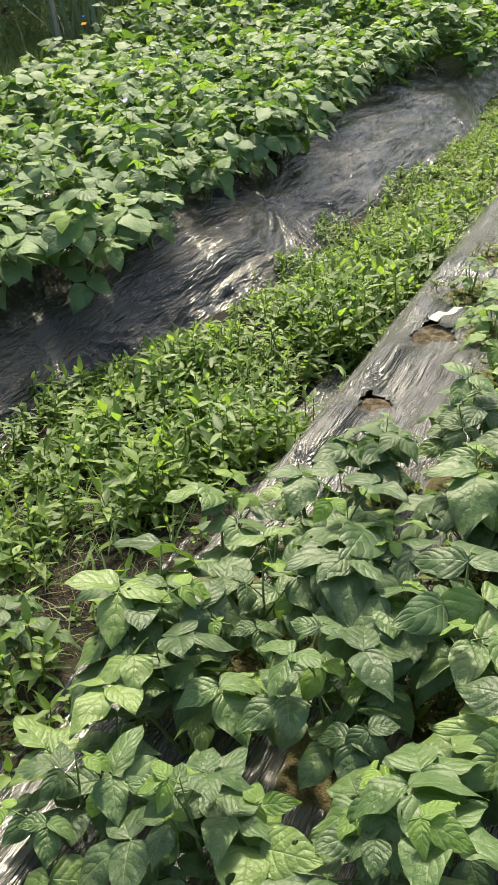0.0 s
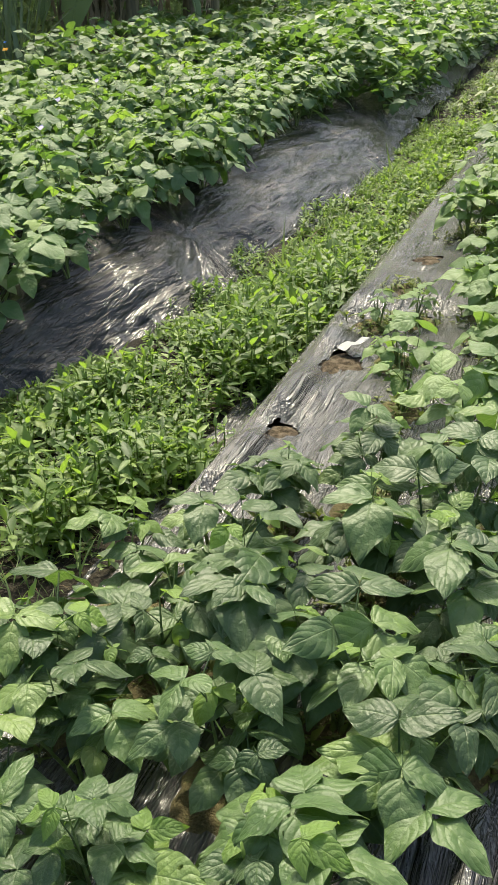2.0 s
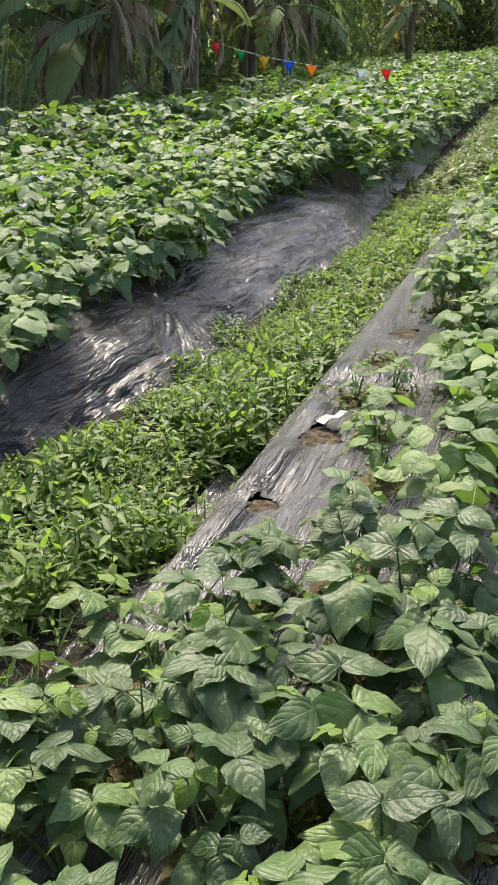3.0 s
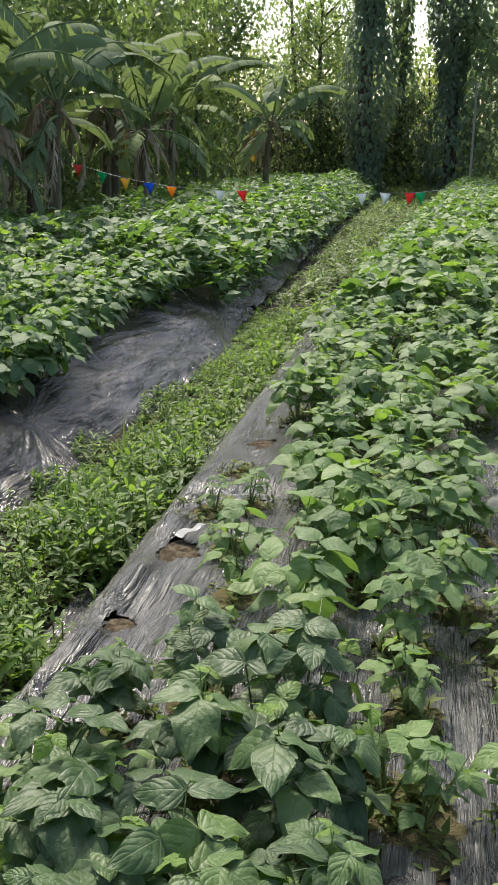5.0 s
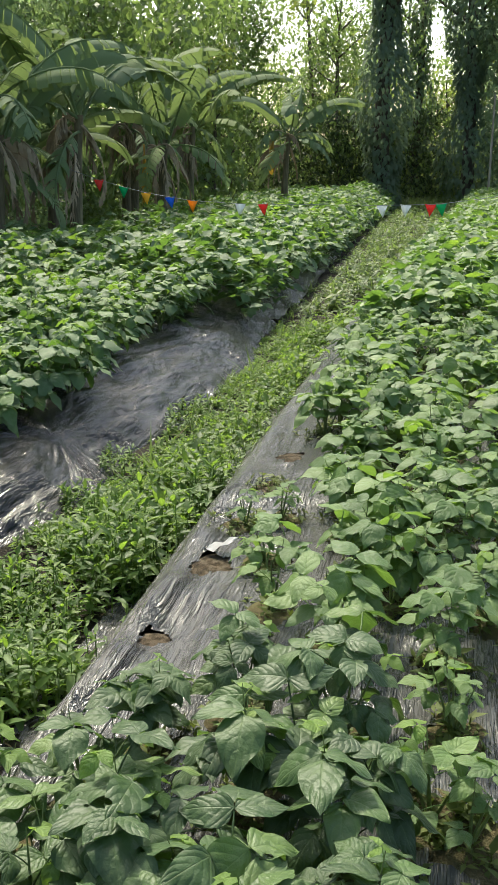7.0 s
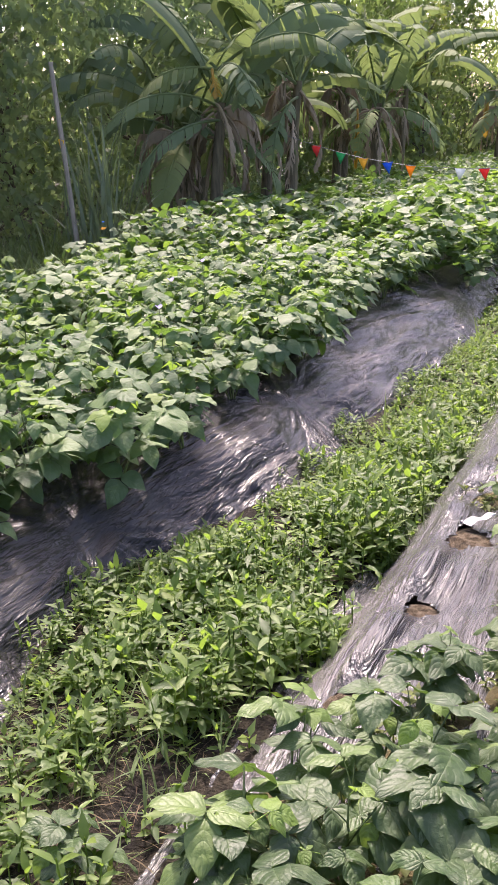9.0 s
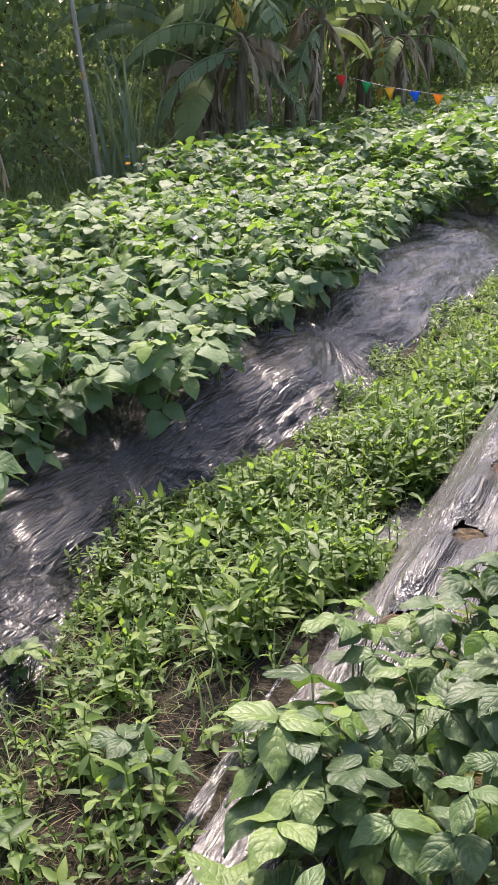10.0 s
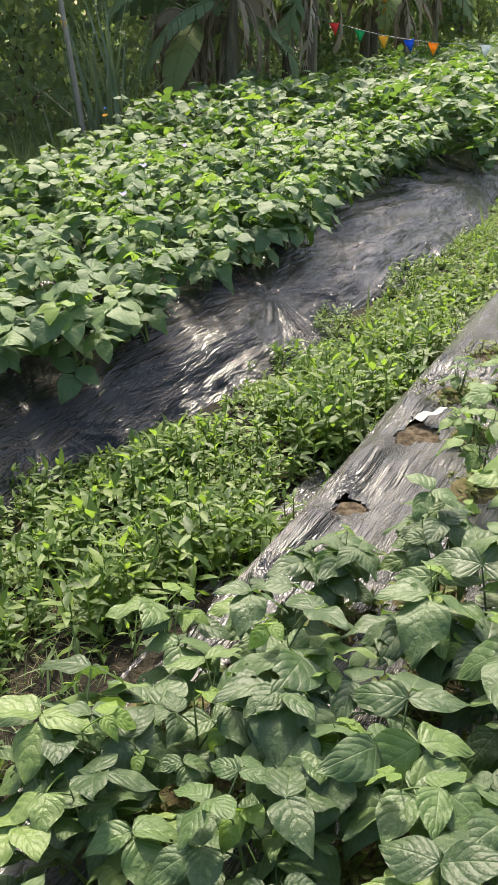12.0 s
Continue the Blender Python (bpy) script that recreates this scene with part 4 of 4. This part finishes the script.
def ivy_tree(x, y, height, radius, wrap, leaves, label):
    """A tall trunk wrapped in hanging climbers, with a thin crown far up."""
    g = np.random.default_rng(abs(int(x * 97 + y)))
    root = tree(x, y, height, radius, 2.6, 2600, 0.16, M_TREE, label, 0.55)
    z = g.random(leaves) * height * 0.62
    wide = wrap * (0.55 + 0.9 * vnoise(z * 0.9, z * 0 + x, 81)) * (0.65 + 0.35 * np.sin(z * 1.1 + x))
    a, rr = g.uniform(0, 6.28, leaves), np.abs(wide) * g.random(leaves) ** 0.4 + radius * 0.8
    p = np.stack([rr * np.cos(a), rr * np.sin(a), z + 0.1], 1)
    v, t, u = scatter(TREE_LEAF, p, a - 1.57, g.normal(-0.9, 0.3, leaves), g.normal(0, 0.4, leaves), 0.20 * g.uniform(0.6, 1.4, leaves))
    part("climber", mesh_of("climber", v, t, M_CLIMB, u), root, "dark green climber wrapped round the trunk")
    return root


ivy_tree(-2.55, 35.5, 13, 0.34, 0.75, 3800, "tall tree with a trunk wrapped in dark climbers")
ivy_tree(0.30, 37.5, 12, 0.26, 1.0, 3800, "tall tree hung with dark climbers")
ivy_tree(-1.6, 39.5, 12, 0.2, 0.5, 1600, "slim tall tree behind the field")
for x, y, h, rad, crown, n, size, mat, low in (
        (2.6, 38.0, 9.0, 0.2, 2.6, 3600, 0.17, M_VINE_HAZE, 0.08), (5.2, 36.6, 8.5, 0.22, 2.6, 3400, 0.18, M_VINE_HAZE, 0.08),
        (8.5, 33.0, 9.0, 0.22, 3.0, 3000, 0.2, M_TREE, 0.1), (-4.7, 40.0, 8.5, 0.14, 2.3, 3000, 0.16, M_TREE, 0.2), (-6.3, 43.0, 9.5, 0.16, 2.6, 2600, 0.17, M_LIME, 0.15),
        (-8.6, 38.0, 9.0, 0.18, 2.6, 3600, 0.17, M_TREE, 0.12), (-11.0, 33.0, 9.5, 0.2, 2.9, 4200, 0.18, M_TREE, 0.1), (-10.2, 26.5, 8.0, 0.18, 2.5, 4200, 0.16, M_IVY, 0.1),
        (-11.5, 21.0, 8.5, 0.2, 2.7, 4600, 0.16, M_IVY, 0.06), (-12.6, 16.5, 8.5, 0.2, 2.8, 5000, 0.15, M_IVY, 0.05), (-11.8, 12.8, 7.5, 0.18, 2.4, 5200, 0.13, M_IVY, 0.05),
        (-10.6, 9.2, 7.0, 0.16, 2.2, 5200, 0.12, M_IVY, 0.05), (-9.8, 6.2, 6.5, 0.15, 2.2, 3600, 0.12, M_IVY, 0.05), (-13.5, 9.5, 8.5, 0.2, 2.8, 4200, 0.16, M_TREE, 0.05),
        (-7.6, 31.0, 5.0, 0.1, 1.7, 2400, 0.14, M_LIME, 0.1), (-3.6, 44.0, 6.5, 0.12, 2.2, 2600, 0.17, M_LIME, 0.08), (-0.6, 45.0, 5.5, 0.12, 2.2, 2200, 0.17, M_LIME, 0.08),
        (-14.0, 29.0, 11.0, 0.22, 3.2, 3600, 0.2, M_TREE, 0.08), (2.0, 46.0, 10.0, 0.2, 3.2, 3000, 0.2, M_TREE, 0.1), (-16.0, 22.0, 10.0, 0.22, 3.2, 3400, 0.2, M_TREE, 0.06)):
    lab = {M_LIME.name: "sunlit yellow-green leafy tree beyond the field", M_VINE_HAZE.name: "green tree hung with vines, leaf colour paled for haze", M_IVY.name: "dense dark green tree overgrown with creepers", M_TREE.name: "leafy green tree at the field's edge"}[mat.name]
    tree(x, y, h, rad, crown, n, size, mat, lab, low)


def undergrowth(name, x, y, top, size, mat, label):
    n = len(x)
    z = -0.1 + top * rng.random(n) ** 1.3
    v, t, u = scatter(TREE_LEAF, np.stack([x, y, z], 1), rng.uniform(0, 6.28, n), rng.normal(-0.2, 0.5, n), rng.normal(0, 0.5, n), size * rng.uniform(0.6, 1.4, n))
    tagged(new(name, mesh_of(name, v, t, mat, u)), label, "shrubs", kind="stuff")


# A bank of shrubs along the two sides that close the field.
y = rng.uniform(3, 34, 9000)
x = field_edge(y) - 2.3 - 3.0 * rng.random(9000)
undergrowth("undergrowth", x, y, 0.5 + 1.5 * vnoise(x * 0.8, y * 0.8, 91), 0.11, M_IVY, "dark green undergrowth under the trees")
x, y = rng.uniform(-9, 8, 8000), 37.3 + 3 * rng.random(8000)
undergrowth("undergrowth", x, y, 0.3 + 1.3 * vnoise(x * 0.7, y * 0.7, 92), 0.13, M_TREE, "green undergrowth at the far end of the field")
x, y = rng.uniform(-10, 3, 5000), 43 + 6 * rng.random(5000)
undergrowth("undergrowth", x, y, 0.5 + 2.2 * vnoise(x * 0.5, y * 0.5, 93), 0.18, M_LIME, "sunlit yellow-green growth beyond the trees")
x, y = rng.uniform(-60, 60, 9000), 52 + 16 * rng.random(9000)
undergrowth("far_woods", x, y, 1.6 + 2.4 * vnoise(x * 0.2, y * 0.2, 94), 0.45, M_TREE, "far woods behind the field")
a = rng.uniform(0.5, 2.9, 5000) + 1.57
x, y = 26 * np.cos(a) + rng.uniform(-6, 6, 5000) - 2, 24 * np.sin(a) + rng.uniform(-6, 6, 5000) + 8
undergrowth("far_woods", x, y, 2.0 + 4.5 * vnoise(x * 0.2, y * 0.2, 95), 0.6, M_TREE, "woods beside the field")



def leaf_wall(name, x, y, z, size, mat, label):
    """Hanging foliage that closes the view between the trunks."""
    n = len(x)
    v, t, u = scatter(TREE_LEAF, np.stack([x, y, z], 1), rng.uniform(0, 6.28, n), rng.normal(-0.5, 0.4, n), rng.normal(0, 0.5, n), size * rng.uniform(0.6, 1.4, n))
    tagged(new(name, mesh_of(name, v, t, mat, u)), label, "foliage", kind="stuff")


def wall_points(n, xs, ys, top, seed, cut, thin=0.35):
    x, y, z = rng.uniform(*xs, n), rng.uniform(*ys, n), top * rng.random(n)
    ok = vnoise(x * 0.9 + y * 0.35, z * 0.9 + y * 0.3, seed) + 0.5 * vnoise(x * 2.4 + y, z * 2.4, seed + 1) > cut + thin * (z / top) ** 2
    return x[ok], y[ok], z[ok]


# The vines' paleness is haze put into the leaf colour.
leaf_wall("foliage", *wall_points(11000, (0.9, 9), (36.3, 37.4), 7.6, 101, 0.30), 0.24, M_VINE_HAZE, "dense pale hanging vines among the trees")
leaf_wall("foliage", *wall_points(15000, (-9, 1), (37.5, 42), 7.5, 103, 0.60, 0.42), 0.17, M_TREE, "loose green foliage between the trunks")
# Dark-coloured leaves that stand in for shade under the crowns.
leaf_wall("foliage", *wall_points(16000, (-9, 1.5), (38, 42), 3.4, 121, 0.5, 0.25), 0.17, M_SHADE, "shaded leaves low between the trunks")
leaf_wall("foliage", *wall_points(16000, (-14, 2), (43, 50), 6.0, 105, 0.66, 0.5), 0.19, M_LIME, "sunlit foliage beyond the trees")
leaf_wall("foliage", *wall_points(14000, (-10, -7.2), (23, 37), 7.5, 107, 0.42), 0.24, M_TREE, "green foliage behind the banana plants")
leaf_wall("foliage", *wall_points(24000, (-10.6, -8.6), (4, 24), 6.5, 109, 0.15), 0.17, M_IVY, "dark green foliage behind the grassy bank")
leaf_wall("foliage", *wall_points(9000, (-19, -13), (4, 40), 9.5, 111, 0.2), 0.45, M_TREE, "deep woods behind the banana plants")
leaf_wall("foliage", *wall_points(16000, (-14, 10), (47, 54), 7.2, 113, 0.34, 0.5), 0.26, M_TREE, "woods beyond the end of the field")
# Leaves above the view, added only to cast shade on the bank.
x, y, z = wall_points(7000, (-12, -9), (9, 23), 6.0, 115, 0.2)
leaf_wall("foliage", x, y, z + 6.0, 0.24, M_TREE, "unseen high leaves added to shade the bank")
n = 5200
y = rng.uniform(4.0, 13.0, n)
x = field_edge(y) - 0.05 - 3.2 * rng.random(n)
keep = rng.random(n) < 0.4 + 0.7 * vnoise(x * 1.4, y * 1.4, 96)
x, y = x[keep], y[keep]
tufts("grass", x, y, ground_z(x, y), rng.uniform(0.25, 0.6, len(x)), M_GRASS, "rough knee-high grass on the bank", 4, width=0.6)
n = 1500
y = rng.uniform(4.0, 13.0, n)
x = field_edge(y) - 0.1 - 3.2 * rng.random(n)
weeds("weeds", x, y, rng.uniform(0.25, 0.7, n), WEED_LEAF_FAR, 6, M_WEED, "tall weeds on the grassy bank", size=0.16)
x, y = rng.uniform(-6.0, 3.5, 1500), FAR_END - 0.5 + 2.5 * rng.random(1500)
tufts("grass", x, y, ground_z(x, y), rng.uniform(0.3, 0.6, 1500), M_GRASS, "rough grass at the end of the beds", 5, width=0.8)


def banana_leaf(name, seed, length, width, mat, rise, arch, torn, hang=0.45):
    """A long arching blade: a stout pale rib, and two halves that hang from it, torn into strips."""
    r = random.Random(seed)
    s = np.linspace(0, 1, 15)
    bend = rise - arch * s ** 1.5
    step = length / 14
    py = np.concatenate([[0], np.cumsum(np.cos(bend[:-1]) * step)])
    pz = np.concatenate([[0], np.cumsum(np.sin(bend[:-1]) * step)])
    rib = np.stack([0.05 * length * np.sin(s * 3) * r.uniform(-1, 1), py, pz], 1)
    pieces = [tube(rib, 0.020 * (1 - 0.8 * s) + 0.004, 5)]
    start = 0.20
    cuts = [start]
    while cuts[-1] < 0.98:
        cuts.append(min(1.0, cuts[-1] + r.uniform(0.03, 0.12) * (0.7 if torn else 1.8)))
    for side in (-1, 1):
        base = hang + r.uniform(-0.2, 0.2)
        for a, b in zip(cuts[:-1], cuts[1:]):
            sag = base + r.uniform(-0.07, 0.07) + (r.uniform(0.1, 0.8) if torn and r.random() < 0.35 else 0)
            short = 1 - (r.uniform(0, 0.25) if torn else 0)
            fv, fu = np.linspace(a, b - (0.004 if torn else 0.0), 4), np.linspace(0, 1, 4)
            F, U = np.meshgrid(fv, fu, indexing="ij")
            w = short * width / 2 * np.sin(np.pi * (0.06 + 0.90 * np.clip((F - start) / (1 - start), 0, 1) ** 0.8)) ** 0.55
            cx = np.stack([np.interp(F, s, rib[:, i]) for i in range(3)], -1)
            out, fall = U * w, sag + 0.35 * U
            x = cx[..., 0] + side * out * np.cos(fall)
            y = cx[..., 1] + out * 0.28
            z = cx[..., 2] - out * np.sin(fall)
            uv = np.stack([(0.5 + 0.5 * side * U).ravel(), F.ravel()], 1)
            t = grid_tris(4, 4)
            pieces.append((np.stack([x.ravel(), y.ravel(), z.ravel()], 1), t if side < 0 else t[:, ::-1], uv))
    v, t, u = join(pieces)
    return mesh_of(name, v, t, mat, u)


def banana(x, y, height, count, seed, label, turn_deg=0, dry=6, yellow=False):
    r = random.Random(seed)
    root = new("banana_plant")
    s = np.linspace(0, 1, 7)
    pts = np.stack([0.15 * s ** 2, 0.05 * s, -0.1 + (height + 0.1) * s], 1)
    v, t, u = tube(pts, 0.12 - 0.06 * s, 10)
    part("pseudostem", mesh_of("pseudostem", v, t, M_PSEUDO), root, "brown sheathed banana stem")
    for i in range(count + 2):
        low = i % 2 == 1
        rise = radians(r.uniform(-10, 40) if low else r.uniform(48, 76))
        me = banana_leaf("leaf", seed * 50 + i, r.uniform(1.5, 2.1) if low else r.uniform(2.2, 2.9), r.uniform(0.50, 0.72), M_BANANA, rise,
                         r.uniform(1.3, 2.0) if low else r.uniform(1.3, 2.0), r.random() < 0.85, r.uniform(0.12, 0.5))
        azim = i * 2.4 + radians(turn_deg) + r.uniform(-0.3, 0.3)
        if seed < 13 and math.sin(azim) < -0.2 and math.cos(azim) < 0.3:
            azim += 2.2
        lf = part("leaf", me, root)
        lf.location = (0.15, 0.05, height - 0.05 - 0.02 * i)
        lf.rotation_euler = (0, r.uniform(-0.35, 0.35), azim)
    if seed == 11:
        for a, ln, rise, arch in ((2.25, 1.40, 0.15, 1.5), (-2.3, 1.45, 0.2, 1.6), (-1.5, 2.1, 0.6, 1.7), (1.2, 1.9, 0.7, 1.6)):
            lf = part("leaf", banana_leaf("leaf", int(a * 100) + 900, ln, 0.62, M_BANANA, rise, arch, True, 0.30), root)
            lf.location, lf.rotation_euler = (0.15, -0.05, height + 0.42), (0, 0, a)
        gold = part("leaf", banana_leaf("leaf", 77, 0.5, 0.28, M_BANYEL, -0.7, 0.4, True, 0.5), root, "small yellow banana leaf")
        gold.location, gold.rotation_euler = (0.12, -0.16, height + 0.42), (0, 0.2, radians(205))
    for i in range(dry):
        yel = yellow and i == 0
        me = banana_leaf("dry_leaf", seed * 50 + 30 + i, r.uniform(1.2, 1.8), 0.50 if yel else r.uniform(0.34, 0.56), M_BANYEL if yel else M_BANDRY,
                         radians(r.uniform(-20, 25)), r.uniform(1.4, 2.0) + 0.4, not yel, 0.95)
        lf = part("dry_leaf", me, root, "yellow withering hanging leaf" if yel else "dry brown hanging leaf")
        lf.location = (0.05, 0.0, height * r.uniform(0.72, 1.0))
        lf.rotation_euler = (0, 0, r.uniform(0, 6.28))
        k = r.uniform(0.3, 0.6)
        lf.scale = (1, k, 1)
        if yel:
            lf.location, lf.rotation_euler = (-0.15, -0.40, height * 0.95), (0, 0, math.pi)
    root.location = (x, y, -0.12)
    return tagged(root, label, "banana plant", "banana plants beside the field")


for i, (x, y, h, n, dry, yel) in enumerate((
        (-6.05, 12.6, 2.05, 9, 14, False), (-5.45, 14.0, 2.35, 9, 13, False), (-7.4, 13.6, 2.0, 8, 10, False), (-6.75, 12.9, 1.7, 5, 13, False), (-6.6, 15.8, 2.2, 9, 11, False),
        (-5.6, 18.8, 2.1, 9, 13, True), (-6.6, 19.6, 2.5, 9, 11, False), (-5.9, 22.0, 2.5, 9, 11, False), (-7.4, 22.5, 2.8, 8, 9, False), (-4.5, 26.5, 2.4, 9, 9, True), (-8.2, 16.5, 2.8, 8, 9, False))):
    banana(x, y, h, n, 11 + i, "banana plant with torn green leaves and dry brown skirts", 40 * i, dry, yel)

# ---- poles, pennants and small things ----


def pole(name, a, b, r0, r1, label):
    v, t, u = tube(np.linspace(a, b, 6), np.linspace(r0, r1, 6), 8)
    tagged(new(name, mesh_of(name, v, t, M_WOOD)), label, "pole")


pole("bamboo_pole", (-6.66, 10.0, -0.2), (-6.86, 10.0, 2.38), 0.035, 0.028, "weathered grey bamboo pole leaning on the bank")
pole("thin_pole", (1.05, 33.6, -0.2), (1.12, 33.6, 3.55), 0.045, 0.03, "thin pale upright pole at the end of the bed")


def bunting():
    root = new("bunting")
    top = [(-5.5, 13.4, 1.55), (-4.65, 13, 1.32), (-4.29, 13, 1.22), (-3.97, 13, 1.14), (-3.63, 13, 1.08), (-3.31, 13, 1.03), (-2.64, 13, 0.985), (-2.33, 13, 0.98),
           (-0.73, 13, 0.955), (-0.42, 13, 0.96), (-0.10, 13, 0.965), (0.03, 13, 0.97), (1.15, 13, 1.11), (1.47, 13, 1.16), (1.93, 13, 1.26), (2.25, 13, 1.34), (3.2, 12.8, 1.6)]
    pts = np.array(top)
    v, t, u = tube(pts, np.full(len(pts), 0.004), 4)
    part("cord", mesh_of("cord", v, t, M_STRING), root, "thin grey cord")
    colours = "red green yellow blue orange white red white white red green orange white white red".split()
    for i, (c, p) in enumerate(zip(colours, top[1:])):
        w, h = 0.075, 0.165
        v = np.array([(-w, 0, 0), (0, 0.006, 0), (w, 0, 0), (-w * 0.5, 0.012, -h * 0.5), (0, 0.02, -h * 0.5), (w * 0.5, 0.01, -h * 0.5), (0, 0.03, -h)])
        v = turn(v, 0.1 * math.sin(i * 2.3), 0.12 * math.sin(i * 1.7), 0.35 * math.sin(i * 3.1))
        t = np.array([(0, 3, 1), (1, 3, 4), (1, 4, 2), (2, 4, 5), (3, 6, 4), (4, 6, 5)])
        flag = part("pennant", mesh_of("pennant", v, t, FLAG[c]), root, c + " triangular plastic pennant")
        flag.location = p
        solid = flag.modifiers.new("thickness", "SOLIDIFY")
        solid.thickness = 0.001
    tagged(root, "string of small coloured triangular pennants across the field", "bunting")


bunting()
v = np.array([(0, 0, 0), (0.09, 0, -0.02), (0.03, 0.01, -0.15), (0, 0.03, -0.06)])
ob = new("yellow_rag", mesh_of("yellow_rag", v, np.array([(0, 3, 1), (1, 3, 2), (0, 2, 3)]), FLAG["yellow"]))
ob.location = (-6.83, 9.97, 1.52)
tagged(ob, "small yellow pennant tied to the bamboo pole", "pennant")

# Tall cane clump by the pole.
CANE = blade(1.0, 0.022, 3, 8, 0.3, 1.0, 0.5, 0.22)
CANE_BENT = blade(1.0, 0.026, 3, 8, 0.3, 1.0, 0.5, 0.75)
for name, x0, y0, ln, cnt, spread in (("cane_grass", -6.35, 10.1, 2.2, 42, 0.14), ("cane_grass", -7.2, 10.4, 1.5, 14, 0.3), ("cane_grass", -5.75, 9.7, 1.0, 8, 0.15)):
    p = np.stack([x0 + rng.normal(0, spread, cnt), y0 + rng.normal(0, spread, cnt), np.full(cnt, -0.12)], 1)
    h = cnt * 4 // 5
    v, t, u = join([scatter(CANE, p[:h], rng.uniform(0, 6.28, h), rng.normal(1.45, 0.06, h), rng.normal(0, 0.3, h), ln * rng.uniform(0.6, 1.1, h)),
                    scatter(CANE_BENT, p[h:], rng.uniform(0, 6.28, cnt - h), rng.normal(1.35, 0.1, cnt - h), rng.normal(0, 0.3, cnt - h), ln * rng.uniform(0.4, 0.65, cnt - h))])
    tagged(new(name, mesh_of(name, v, t, M_CANE, u)), "clump of tall narrow grass blades on the bank", "tall grass")


def palm_frond():
    """A dry hanging palm frond, its leaflets drooping from the rib."""
    root = new("palm_frond")
    a, b = np.array([-6.15, 6.95, 2.6]), np.array([-5.52, 6.75, 0.60])
    s = np.linspace(0, 1, 10)
    pts = a + (b - a) * s[:, None] + np.stack([0 * s, 0 * s, 0.10 * np.sin(s * np.pi)], 1)
    v, t, u = tube(pts, 0.02 * (1 - 0.7 * s) + 0.003, 6)
    part("rib", mesh_of("rib", v, t, M_BANDRY), root, "curved pale midrib")
    strip = blade(1.0, 0.05, 3, 5, 0.35, 1.0, 0.3, 0.25)
    for k in range(34):
        f = 0.35 + 0.65 * k / 34
        p = a + (b - a) * f + np.array([0, 0, 0.10 * math.sin(f * math.pi)])
        q = random.Random(k)
        ln = q.uniform(0.38, 0.62) * (1.15 - 0.6 * f)
        v, t, u = scatter(strip, p[None], np.array([q.uniform(1.2, 1.9)]), np.array([q.uniform(-1.35, -1.0)]), np.array([q.uniform(-0.4, 0.4)]), np.array([ln]))
        part("leaflet", mesh_of("leaflet", v, t, M_BANDRY, u), root)
    tagged(root, "dry brown palm frond leaning over the crop", "palm frond")


palm_frond()


def scrap(name, x, y, z, w, mat, label, category):
    g = np.random.default_rng(int(abs(x * 100)))
    U, V = np.meshgrid(np.linspace(-1, 1, 7), np.linspace(-1, 1, 7))
    Z = 0.35 * w * (vnoise(U * 2 + x, V * 2, 3) - 0.5) + 0.2 * w
    r = 1 - 0.15 * g.random(U.shape)
    v = np.stack([(U * w * r).ravel(), (V * w * 0.6 * r).ravel(), Z.ravel()], 1)
    ob = new(name, mesh_of(name, turn(v, 0.7, 0, 0), grid_tris(7, 7), mat))
    ob.location = (x, y, z)
    tagged(ob, label, category)


scrap("plastic_scrap", -5.52, 8.75, 0.60, 0.032, FLAG["orange"], "crumpled orange plastic scrap caught on weeds", "plastic scrap")
scrap("plastic_scrap", -5.58, 8.85, 0.66, 0.018, FLAG["blue"], "small blue plastic scrap caught on weeds", "plastic scrap")
scrap("dead_leaf", -0.48, 0.42, 0.14, 0.05, M_BANDRY, "dry brown leaf lying on the film", "dead leaf")
for fx, fy, fz in ((-2.5, 4.6, 0.74), (-2.25, 4.0, 0.70), (-2.7, 5.4, 0.74)):
    petals = [tuple([turn(blade(0.03, 0.028, 3, 4, 0.6, 0.1, 0.3, -0.3)[0], 0.5, 0, k * 2.09), *blade(0.03, 0.028, 3, 4, 0.6, 0.1, 0.3, -0.3)[1:]]) for k in range(3)]
    v, t, u = join(petals + [tube([(0, 0, -0.30), (0.01, 0, -0.15), (0, 0, 0)], [0.002, 0.002, 0.0015], 4)])
    ob = new("bean_flower", mesh_of("bean_flower", v, t, [M_LILAC, M_STEM], None, (np.arange(len(t)) >= sum(len(q[1]) for q in petals)).astype(int)))
    ob.location = (fx, fy, fz)
    tagged(ob, "small pale lilac bean flower above the leaves", "flower", "bean flowers")
